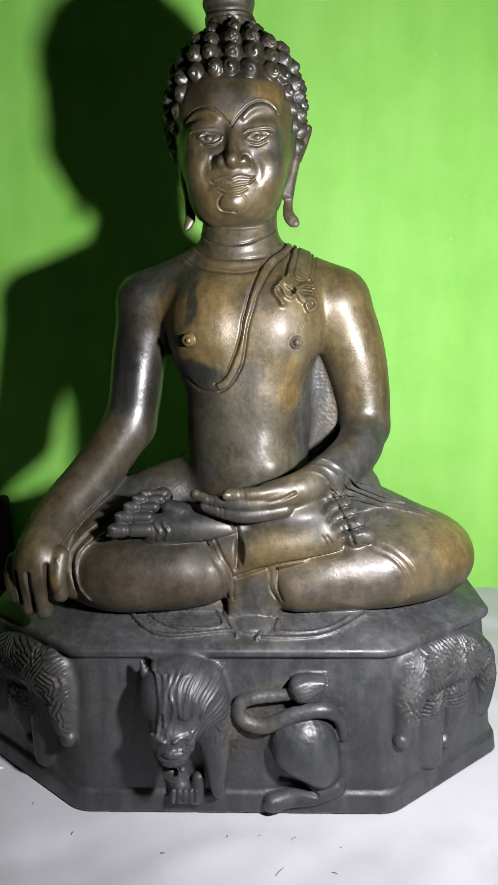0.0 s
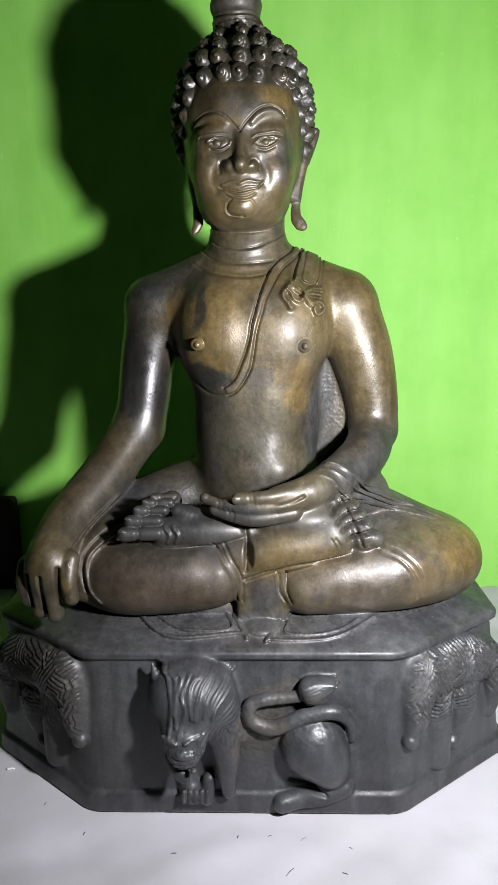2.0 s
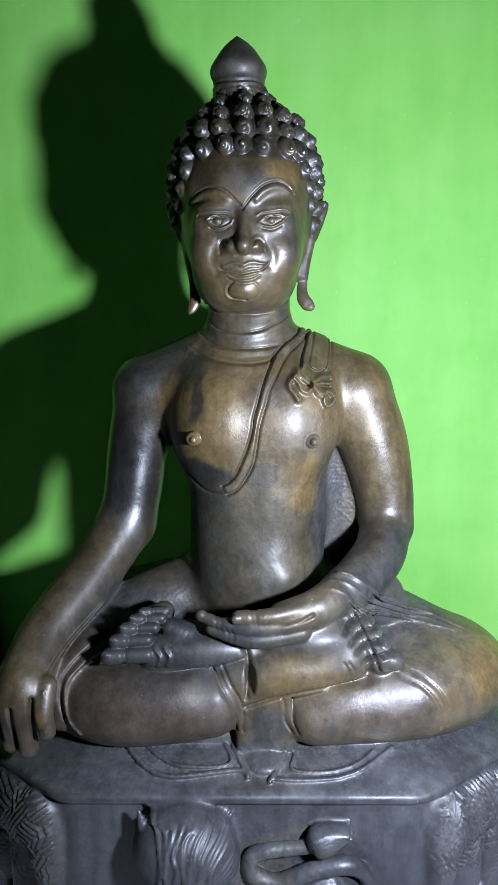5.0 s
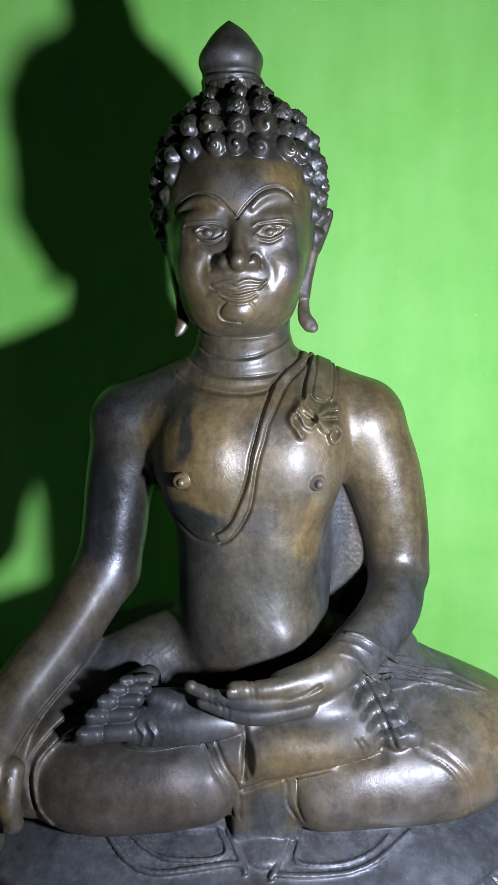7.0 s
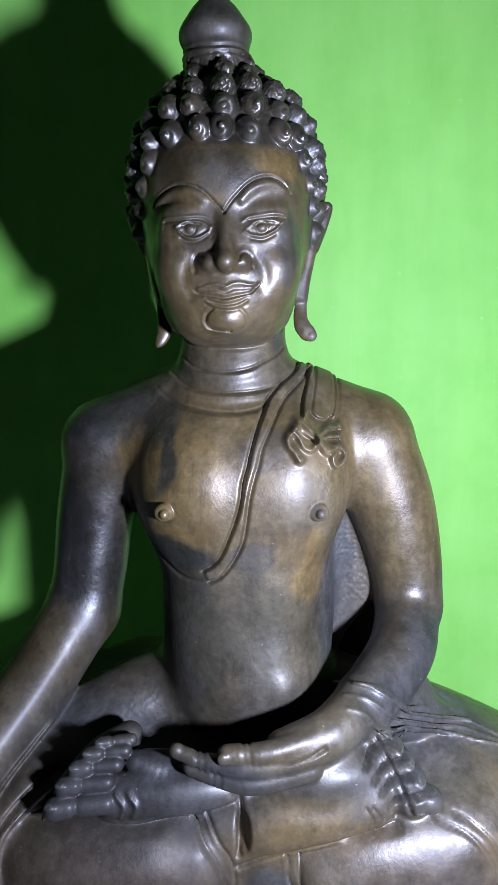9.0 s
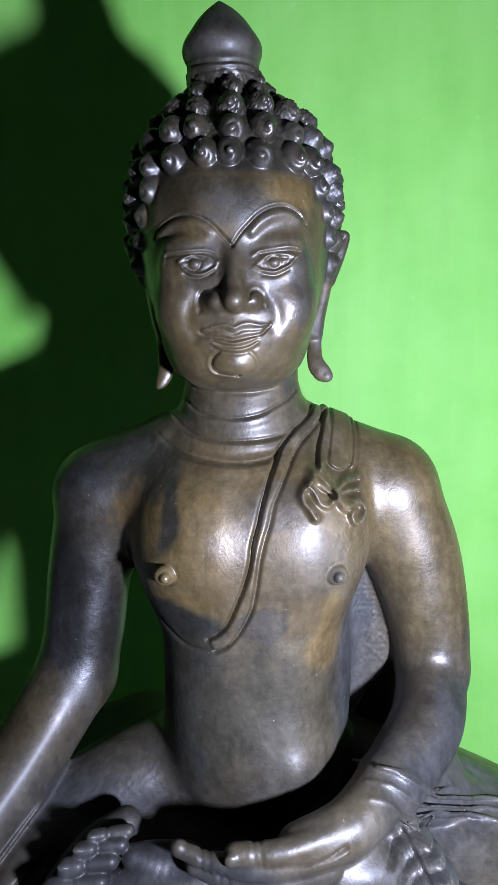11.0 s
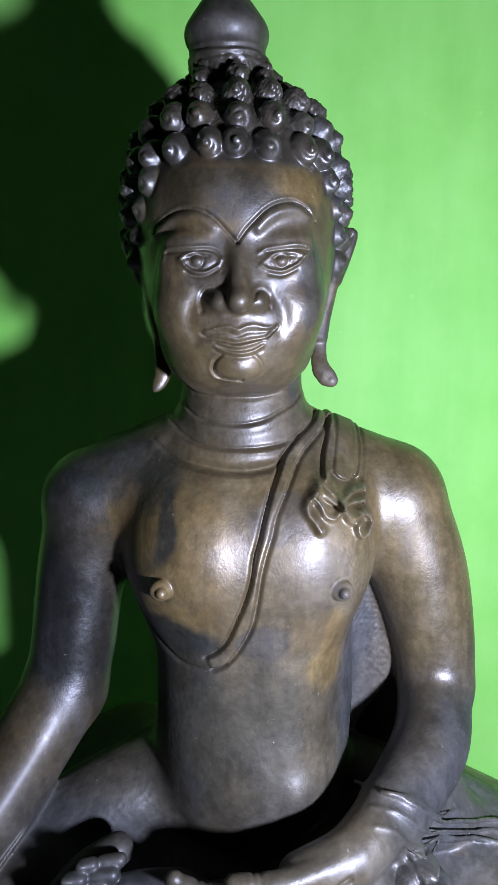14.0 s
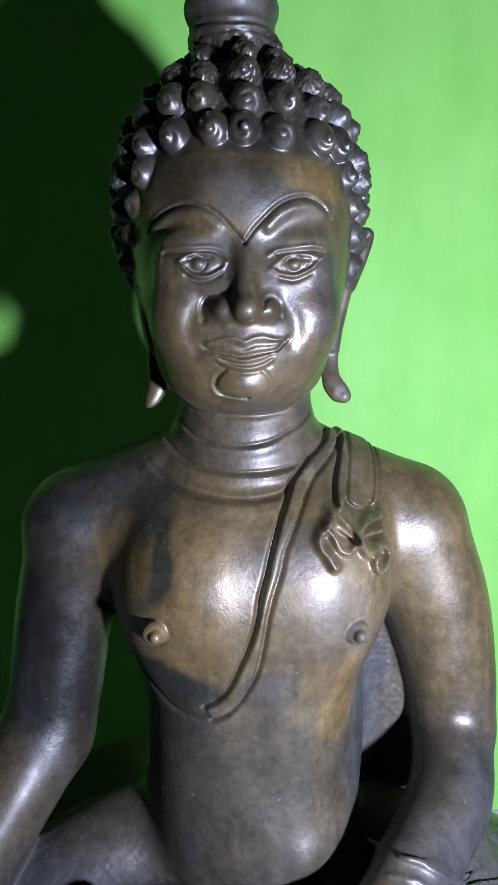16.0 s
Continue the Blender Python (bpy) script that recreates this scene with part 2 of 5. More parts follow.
def limb(pts, k=0.006, sign=1, per=4, flat=(1, 1, 1)):
    """A rounded, tapering limb through points (x, y, z, radius). flat squeezes its section about the first point."""
    q = np.array(smooth_path(pts, per))
    f = np.array(flat, float)
    o = q[0, :3].copy()
    rad = q[:, 3].max()
    lo, hi = q[:, :3].min(0) - rad * f, q[:, :3].max(0) + rad * f
    for b, s, x, y, z in each(lo, hi, max(k, 0.004) + 0.003):
        e = None
        X, Y, Z = ((x - o[0]) / f[0]).astype(np.float32), ((y - o[1]) / f[1]).astype(np.float32), ((z - o[2]) / f[2]).astype(np.float32)
        for i in range(len(q) - 1):
            a, c = (q[i, :3] - o) / f, (q[i + 1, :3] - o) / f
            v = c - a
            t = np.clip(((X - a[0]) * v[0] + (Y - a[1]) * v[1] + (Z - a[2]) * v[2]) / max(v @ v, 1e-12), 0, 1).astype(np.float32)
            g = np.sqrt((X - a[0] - t * v[0]) ** 2 + (Y - a[1] - t * v[1]) ** 2 + (Z - a[2] - t * v[2]) ** 2) - (q[i, 3] + t * (q[i + 1, 3] - q[i, 3]))
            e = g if e is None else np.minimum(e, g)
        blend(b, s, (e * min(flat)).astype(np.float32), k, sign)


def line(pts, amp, width, back=0.0, front=-0.3, per=5):
    """A raised (amp above 0) or engraved line on the skin that faces front; points are (x, z)."""
    q = np.array(smooth_path(pts, per))
    lo, hi = q.min(0) - 3 * width, q.max(0) + 3 * width
    for b, s, x, y, z in each((lo[0], front, lo[1]), (hi[0], back, hi[1])):
        X, Z = x[:, 0, :], z[0]
        best = None
        for i in range(len(q) - 1):
            a, v = q[i], q[i + 1] - q[i]
            t = np.clip(((X - a[0]) * v[0] + (Z - a[1]) * v[1]) / max(v @ v, 1e-12), 0, 1)
            g = (X - a[0] - t * v[0]) ** 2 + (Z - a[1] - t * v[1]) ** 2
            best = g if best is None else np.minimum(best, g)
        b.d[s] -= (amp * np.exp(-best / width ** 2)).astype(np.float32)[:, None, :]


def patch(pts, amp, soft, back=0.0, front=-0.3):
    """A raised panel on the front-facing skin, inside the outline of (x, z) points."""
    q = np.array(pts, float)
    lo, hi = q.min(0) - 2 * soft, q.max(0) + 2 * soft
    for b, s, x, y, z in each((lo[0], front, lo[1]), (hi[0], back, hi[1])):
        X, Z = np.broadcast_arrays(x[:, 0, :], z[0])
        inside = np.zeros(X.shape, bool)
        best = np.full(X.shape, 1.0)
        for i in range(len(q)):
            a, c = q[i], q[(i + 1) % len(q)]
            v = c - a
            t = np.clip(((X - a[0]) * v[0] + (Z - a[1]) * v[1]) / max(v @ v, 1e-12), 0, 1)
            best = np.minimum(best, (X - a[0] - t * v[0]) ** 2 + (Z - a[1] - t * v[1]) ** 2)
            if abs(v[1]) > 1e-9:
                cross = ((a[1] > Z) != (c[1] > Z)) & (X < v[0] * (Z - a[1]) / v[1] + a[0])
                inside ^= cross
        w = np.where(inside, 1, -1) * np.sqrt(best) / soft
        b.d[s] -= (amp * np.clip(0.5 + 0.5 * w, 0, 1)).astype(np.float32)[:, None, :]


BASE_TURN = radians(-1.6)


def base_xy(x, y):
    c, s = math.cos(BASE_TURN), math.sin(BASE_TURN)
    x = x + 0.004
    return x * c + y * s, y * c - x * s


PLATE_OFF = [0.002 + 0.060 * u for u in np.linspace(0, 1, 16)]
PLATE_Z = [0.1440 + 0.0145 * math.sin(u * math.pi / 2) for u in np.linspace(0, 1, 16)]


def pedestal():
    zs = [-0.01, 0.0165, 0.0185, 0.0205, 0.134, 0.1365, 0.1385, 0.1420] + PLATE_Z + [0.2]
    off = [-0.0024, -0.0012, 0.0002, 0.0022, 0.0050, 0.0015, 0.0, 0.0] + PLATE_OFF + [0.35]
    for b, s, x, y, z in each((-0.26, -0.17, 0.0), (0.26, 0.17, 0.19)):
        o = np.interp(z, zs, off).astype(np.float32)
        bx, by = base_xy(x, y)
        bx, by = np.abs(bx), np.abs(by)
        wide = np.clip((0.14 - z) / 0.14, 0, 1) * 0.010
        e = np.maximum(by - 0.131, bx - 0.217 - 1.6 * wide)
        f = 0.590 * bx + 0.807 * by - 0.1785 - 0.15 * wide
        e = np.maximum(e, f) + 0.25 * np.maximum(0.007 - np.abs(e - f), 0) ** 2 / 0.007 + o
        e = np.maximum(e * 0.9, 0.0015 - z)
        blend(b, s, e.astype(np.float32), 0.0, 1)


def side_relief(sign):
    """A furred beast in relief on a slanting side of the pedestal."""
    turn = Matrix.Rotation(BASE_TURN, 3, "Z")
    n = turn @ Vector((0.590 * sign, -0.807, 0))
    t = turn @ Vector((0.807 * sign, 0.590, 0))
    mid = turn @ Vector((0.172 * sign, -0.094, 0)) - Vector((0.004, 0, 0))

    def at(u, z, out):
        p = mid + t * (u * 0.86) + n * (out + 0.002)
        return (p.x, p.y, z)

    def lb(pts, k=0.003):
        limb([(*at(u, z, o), r) for u, z, o, r in pts], k)

    lb([(-0.034, 0.112, -0.010, 0.024), (-0.005, 0.114, -0.012, 0.025), (0.030, 0.108, -0.011, 0.024), (0.054, 0.100, -0.010, 0.018)])
    lb([(-0.042, 0.118, -0.007, 0.019), (-0.050, 0.100, -0.003, 0.014), (-0.053, 0.082, -0.002, 0.011), (-0.054, 0.072, -0.002, 0.0095)], 0.004)
    lb([(-0.053, 0.070, -0.003, 0.0070), (-0.060, 0.064, 0.000, 0.0070)], 0.001)
    lb([(-0.022, 0.092, -0.008, 0.017), (-0.018, 0.062, -0.006, 0.014), (-0.016, 0.032, -0.006, 0.013)])
    lb([(0.012, 0.088, -0.006, 0.017), (0.014, 0.066, -0.004, 0.013), (0.011, 0.048, -0.004, 0.008)])
    lb([(0.010, 0.044, -0.004, 0.006), (0.004, 0.038, -0.002, 0.006)], 0.001)
    lb([(0.050, 0.104, -0.006, 0.013), (0.060, 0.085, -0.002, 0.011), (0.064, 0.060, -0.003, 0.008), (0.062, 0.048, -0.003, 0.006)])
    rnd = random.Random(5 if sign > 0 else 9)
    cells = [(rnd.uniform(-0.056, 0.058), rnd.uniform(0.072, 0.140), rnd.uniform(0.2, 2.9), rnd.uniform(0.0030, 0.0037)) for _ in range(60)]
    corners = [at(u, 0, o) for u in (-0.066, 0.068) for o in (-0.004, 0.022)]
    lo, hi = [min(c[k] for c in corners) for k in (0, 1)], [max(c[k] for c in corners) for k in (0, 1)]
    for b, s, x, y, z in each((lo[0], lo[1], 0.06), (hi[0], hi[1], 0.136)):
        u = (x - mid.x) * t.x + (y - mid.y) * t.y
        o = (x - mid.x) * n.x + (y - mid.y) * n.y
        near, fur = np.full(b.d[s].shape, 9.0, np.float32), np.zeros(b.d[s].shape, np.float32)
        for su, sz, way, pitch in cells:
            r = np.broadcast_to((u - su) ** 2 + (z - sz) ** 2, fur.shape)
            stroke = np.cos(((u - su) * math.sin(way) - (z - sz) * math.cos(way)) * 6.283 / pitch)
            fur = np.where(r < near, np.broadcast_to(stroke, fur.shape), fur)
            near = np.minimum(near, r)
        mask = np.clip((o - 0.001) / 0.003, 0, 1) * np.clip((z - 0.066) / 0.014, 0, 1) * np.clip((0.060 - np.abs(u)) / 0.006, 0, 1)
        b.d[s] -= ((0.0014 if sign > 0 else 0.0010) * np.maximum(fur, -0.5) * mask).astype(np.float32)


def lion():
    F = -0.128
    # mane, brow and muzzle
    egg((-0.047, F - 0.006, 0.112), (0.034, 0.029, 0.029), 0.005)
    egg((-0.040, F - 0.002, 0.098), (0.030, 0.024, 0.024), 0.006)
    egg((-0.052, F - 0.020, 0.0900), (0.0185, 0.020, 0.0190), 0.005)
    egg((-0.051, F - 0.031, 0.0775), (0.0125, 0.010, 0.0085), 0.005)
    limb([(-0.060, F - 0.020, 0.0660, 0.0080), (-0.055, F - 0.027, 0.0610, 0.0075), (-0.050, F - 0.030, 0.0580, 0.0062)], 0.003)
    egg((-0.050, F - 0.040, 0.0825), (0.0070, 0.0030, 0.0030), 0.002)
    # the open mouth and the hollow under the jaw
    egg((-0.0365, F - 0.030, 0.0570), (0.0120, 0.026, 0.0180), 0.001, -1)
    egg((-0.0450, F - 0.036, 0.0668), (0.0110, 0.014, 0.0032), 0.001, -1)
    egg((-0.0470, F - 0.032, 0.0400), (0.0180, 0.026, 0.0130), 0.002, -1)
    limb([(-0.0755, F - 0.010, 0.1400, 0.0010), (-0.0735, F - 0.010, 0.1300, 0.0035)], 0.002)
    for sx in (-1, 1):
        limb([(-0.053 + 0.004 * sx, F - 0.040, 0.0925, 0.0013), (-0.053 + 0.014 * sx, F - 0.034, 0.0950, 0.0013)], 0.001)
    # body, rump and legs
    limb([(-0.03, F + 0.006, 0.085, 0.022), (-0.004, F + 0.012, 0.072, 0.0150), (0.016, F + 0.014, 0.068, 0.0160), (0.045, F + 0.006, 0.070, 0.020)], 0.006)
    egg((0.0470, F - 0.004, 0.0640), (0.0265, 0.022, 0.0275), 0.002)
    egg((0.0610, F - 0.002, 0.0450), (0.0155, 0.018, 0.0190), 0.012)
    limb([(0.072, F - 0.003, 0.024, 0.0085), (0.055, F - 0.004, 0.0185, 0.0090), (0.036, F - 0.004, 0.0150, 0.0080), (0.022, F - 0.007, 0.0125, 0.0075)], 0.0015)
    line([(0.0285, 0.0300), (0.0400, 0.0275), (0.0500, 0.0245), (0.0570, 0.0225)], -0.0030, 0.0011, F + 0.02)
    limb([(-0.026, F - 0.004, 0.082, 0.014), (-0.021, F - 0.008, 0.056, 0.0100), (-0.0215, F - 0.008, 0.040, 0.0080), (-0.020, F - 0.010, 0.027, 0.0055)], 0.003)
    limb([(-0.060, F + 0.004, 0.060, 0.010), (-0.056, F + 0.003, 0.036, 0.008), (-0.0490, F - 0.002, 0.0190, 0.0085)], 0.003)
    limb([(-0.0360, F - 0.004, 0.034, 0.0050), (-0.0380, F - 0.006, 0.018, 0.0060)], 0.002)
    egg((-0.0475, F - 0.002, 0.0220), (0.0120, 0.011, 0.0070), 0.003)
    for i in range(5):
        limb([(-0.0560 + 0.0046 * i, F - 0.010, 0.0265, 0.0017), (-0.0560 + 0.0046 * i, F - 0.012, 0.0190, 0.0018)], 0.0006)
    # tail, a loop with a tuft
    limb([(0.0775, F - 0.004, 0.0700, 0.0040), (0.0745, F - 0.006, 0.0860, 0.0052), (0.0620, F - 0.010, 0.0965, 0.0060), (0.0416, F - 0.010, 0.0935, 0.0060), (0.0160, F - 0.008, 0.0818, 0.0060),
          (-0.0005, F - 0.006, 0.0868, 0.0060), (-0.0030, F - 0.006, 0.0974, 0.0056), (0.0058, F - 0.006, 0.1045, 0.0050), (0.0354, F - 0.006, 0.1075, 0.0044)], 0.0012, per=6)
    egg((0.0450, F - 0.008, 0.1135), (0.0100, 0.009, 0.0095), 0.001)
    limb([(0.0450, F - 0.008, 0.1140, 0.0095), (0.0520, F - 0.008, 0.1165, 0.0078), (0.0600, F - 0.008, 0.1190, 0.0046), (0.0670, F - 0.007, 0.1215, 0.0010)], 0.002)
    for i in range(6):
        line([(0.0375 + 0.0008 * i, 0.1190 - 0.0026 * i), (0.0480 + 0.0010 * i, 0.1225 - 0.0028 * i), (0.0640, 0.1215 - 0.0003 * i)], 0.0013, 0.0007, F + 0.02)
    # combed mane
    mane = []
    for pts in ([(-0.0735, 0.1260), (-0.0712, 0.1200), (-0.0690, 0.1126), (-0.0688, 0.0990)], [(-0.0725, 0.1350), (-0.0663, 0.1243), (-0.0654, 0.1109), (-0.0652, 0.0956)],
                [(-0.0715, 0.1400), (-0.0637, 0.1345), (-0.0604, 0.1243), (-0.0601, 0.1125), (-0.0622, 0.0956)], [(-0.0618, 0.1400), (-0.0571, 0.1335), (-0.0573, 0.1220), (-0.0580, 0.1120)],
                [(-0.0560, 0.1420), (-0.0525, 0.1370), (-0.0549, 0.1242), (-0.0567, 0.1023)], [(-0.0465, 0.1410), (-0.0515, 0.1259), (-0.0496, 0.1158), (-0.0548, 0.0938)],
                [(-0.0376, 0.1410), (-0.0445, 0.1330), (-0.0457, 0.1225), (-0.0446, 0.1082)], [(-0.0297, 0.1380), (-0.0372, 0.1310), (-0.0406, 0.1191), (-0.0417, 0.1073)],
                [(-0.0269, 0.1340), (-0.0338, 0.1241), (-0.0347, 0.1191), (-0.0360, 0.1080)], [(-0.0226, 0.1306), (-0.0309, 0.1224), (-0.0325, 0.1100)],
                [(-0.0137, 0.1289), (-0.0242, 0.1207), (-0.0289, 0.1123), (-0.0298, 0.1039)], [(-0.0168, 0.1223), (-0.0259, 0.1140), (-0.0282, 0.1072)]):
        pts = [(x, min(z, 0.1365)) for x, z in pts]
        mane.append(pts)
    for a, c in zip(mane[2:], mane[3:] + mane[-1:]):
        line(a, 0.0016, 0.0008, F + 0.004)
        u = np.linspace(0, 1, 6)
        p, q = ([np.interp(u, np.linspace(0, 1, len(m)), [w[k] for w in m]) for k in (0, 1)] for m in (a, c))
        line([((x0 + x1) / 2, (z0 + z1) / 2) for x0, z0, x1, z1 in zip(p[0], p[1], q[0], q[1])], 0.0009, 0.0007, F + 0.004)
    # brow, cheek and lip creases, a tooth
    for pts in ([(-0.0660, 0.0920), (-0.0600, 0.0945), (-0.0545, 0.0920)], [(-0.0500, 0.0930), (-0.0440, 0.0950), (-0.0385, 0.0920)], [(-0.0600, 0.0785), (-0.0540, 0.0770), (-0.0440, 0.0780)],
                [(-0.0600, 0.0755), (-0.0530, 0.0735), (-0.0440, 0.0740)], [(-0.0590, 0.0725), (-0.0530, 0.0705), (-0.0450, 0.0705)], [(-0.0400, 0.0880), (-0.0360, 0.0830), (-0.0370, 0.0780)], [(-0.0430, 0.0860), (-0.0400, 0.0810), (-0.0410, 0.0770)]):
        line(pts, 0.0013, 0.0009, F + 0.004)
    egg((-0.0440, F - 0.040, 0.0700), (0.0022, 0.0026, 0.0018), 0.0006)
    for i in range(7):
        line([(-0.040 + 0.004 * i, 0.090 - 0.003 * i), (-0.030 + 0.002 * i, 0.100 - 0.002 * i), (-0.014, 0.112 - 0.006 * i)], 0.0014, 0.0009, F + 0.006)


def big_forms():
    # the lower legs, crossed, with the thighs behind
    limb([(0.0455, -0.088, 0.1780, 0.0235), (0.075, -0.084, 0.184, 0.030), (0.125, -0.076, 0.187, 0.034), (0.1665, -0.045, 0.1845, 0.0348), (0.155, 0.000, 0.181, 0.0345), (0.08, 0.045, 0.185, 0.042)], 0.008, per=8, flat=(1, 1, 0.96))
    limb([(-0.0310, -0.088, 0.1890, 0.0265), (-0.060, -0.086, 0.1895, 0.0315), (-0.105, -0.079, 0.186, 0.0320), (-0.142, -0.045, 0.186, 0.032), (-0.150, 0.010, 0.194, 0.040), (-0.07, 0.06, 0.19, 0.05)], 0.008, per=8, flat=(1, 1, 0.98))
    egg((0.0, 0.0, 0.19), (0.165, 0.085, 0.042), 0.012)
    egg((0.120, -0.042, 0.206), (0.052, 0.036, 0.026), 0.012)
    egg((-0.105, -0.044, 0.212), (0.045, 0.034, 0.026), 0.012)
    limb([(-0.045, -0.005, 0.238, 0.030), (-0.088, -0.02, 0.226, 0.028), (-0.135, -0.035, 0.200, 0.026)], 0.010)
    limb([(0.050, 0.0, 0.230, 0.030), (0.112, -0.014, 0.212, 0.029), (0.158, -0.024, 0.190, 0.028)], 0.010)
    egg((0.004, 0.012, 0.388), (0.064, 0.046, 0.050), 0.012)
    limb([(0.004, -0.005, 0.385, 0.050), (0.004, -0.007, 0.345, 0.0495), (0.002, -0.008, 0.305, 0.0485), (0.002, -0.007, 0.255, 0.051)], 0.010, flat=(1, 0.94, 1), per=8)
    for x in (-0.008, 0.016):
        limb([(x, -0.018, 0.372, 0.034), (x, -0.0195, 0.330, 0.0345), (x, -0.0205, 0.295, 0.0345), (x * 0.9, -0.020, 0.262, 0.034)], 0.008, per=4)
    egg((0.008, -0.018, 0.266), (0.036, 0.042, 0.024), 0.024)
    for sx in (-1, 1):
        egg((0.005 + 0.027 * sx, -0.004, 0.382), (0.041, 0.0535, 0.050), 0.022)
        limb([(0.003, 0.006, 0.436, 0.030), (0.003 + 0.045 * sx, 0.008, 0.418, 0.028), (0.003 + 0.082 * sx, 0.008, 0.402, 0.0295)], 0.014)
    # the arm that rests in the lap
    limb([(0.0850, 0.008, 0.398, 0.0310), (0.1005, 0.004, 0.360, 0.0268), (0.1105, 0.002, 0.320, 0.0226), (0.1130, -0.001, 0.290, 0.0202)], 0.006, per=8)
    limb([(0.1130, -0.001, 0.290, 0.0202), (0.099, -0.036, 0.275, 0.0200), (0.072, -0.067, 0.263, 0.0170)], 0.006, per=8)
    # the arm that reaches down over the shin
    limb([(-0.0770, 0.010, 0.400, 0.0295), (-0.0890, 0.006, 0.360, 0.0245), (-0.0945, 0.002, 0.322, 0.0232), (-0.100, -0.002, 0.295, 0.0225)], 0.005, per=8)
    limb([(-0.100, -0.002, 0.296, 0.023), (-0.124, -0.032, 0.262, 0.0215), (-0.149, -0.066, 0.232, 0.0205), (-0.158, -0.094, 0.212, 0.0195)], 0.006, per=8)
    limb([(0.082, -0.044, 0.246, 0.016), (0.102, -0.034, 0.245, 0.017), (0.110, -0.024, 0.236, 0.014)], 0.006, per=6)
    plate([(-0.012, 0.152), (0.030, 0.152), (0.028, 0.198), (-0.010, 0.198)], -0.102, -0.060, 0.003)
    # a cast web between the arm and the side, and the low bulge of the hip
    plate([(0.040, 0.372), (0.072, 0.362), (0.083, 0.345), (0.094, 0.318), (0.095, 0.297), (0.074, 0.268), (0.062, 0.246), (0.035, 0.246)], 0.006, 0.022, 0.003)
    # back panel added to hide the wall in the arm gap from the camera
    plate([(0.040, 0.330), (0.090, 0.335), (0.118, 0.305), (0.124, 0.235), (0.040, 0.225)], 0.024, 0.038, 0.004)
    limb([(0.0880, 0.002, 0.394, 0.0235), (0.1030, 0.000, 0.360, 0.0215), (0.1120, -0.001, 0.320, 0.0185), (0.1140, -0.004, 0.292, 0.0165)], 0.010, per=8)
    limb([(0.030, 0.000, 0.372, 0.0300), (0.035, -0.002, 0.335, 0.0255), (0.0375, -0.004, 0.295, 0.0255), (0.0350, -0.008, 0.266, 0.0240)], 0.010, per=6)
    egg((0.0235, -0.0350, 0.2660), (0.0185, 0.0280, 0.0165), 0.006)
    soften((-0.25, -0.18, 0.13), (0.25, 0.14, 0.47), 0.0019)


def plate(pts, y0, y1, k):
    """A flat web of metal between two depths, with an outline of (x, z) points."""
    q = np.array(pts, float)
    lo, hi = q.min(0), q.max(0)
    for b, s, x, y, z in each((lo[0], y0, lo[1]), (hi[0], y1, hi[1]), k + 0.004):
        X, Z = np.broadcast_arrays(x[:, 0, :], z[0])
        inside, best = np.zeros(X.shape, bool), np.full(X.shape, 1.0)
        for i in range(len(q)):
            a, c = q[i], q[(i + 1) % len(q)]
            v = c - a
            t = np.clip(((X - a[0]) * v[0] + (Z - a[1]) * v[1]) / max(v @ v, 1e-12), 0, 1)
            best = np.minimum(best, (X - a[0] - t * v[0]) ** 2 + (Z - a[1] - t * v[1]) ** 2)
            if abs(v[1]) > 1e-9:
                inside ^= ((a[1] > Z) != (c[1] > Z)) & (X < v[0] * (Z - a[1]) / v[1] + a[0])
        e = np.maximum((np.where(inside, -1, 1) * np.sqrt(best))[:, None, :], np.abs(y - (y0 + y1) / 2) - (y1 - y0) / 2)
        blend(b, s, e.astype(np.float32), k, 1)


def soften(lo, hi, width):
    """Even out the seams of the large forms."""
    for b, s, x, y, z in each(lo, hi):
        d = b.d[s]
        for _ in range(int(round(2 * (width / b.h) ** 2))):
            for ax in range(3):
                e = np.pad(d, [(1, 1) if k == ax else (0, 0) for k in range(3)], mode="edge")
                lo_, mid_, hi_ = [slice(None)] * 3, [slice(None)] * 3, [slice(None)] * 3
                lo_[ax], mid_[ax], hi_[ax] = slice(None, -2), slice(1, -1), slice(2, None)
                d = 0.25 * e[tuple(lo_)] + 0.5 * e[tuple(mid_)] + 0.25 * e[tuple(hi_)]
        b.d[s] = d


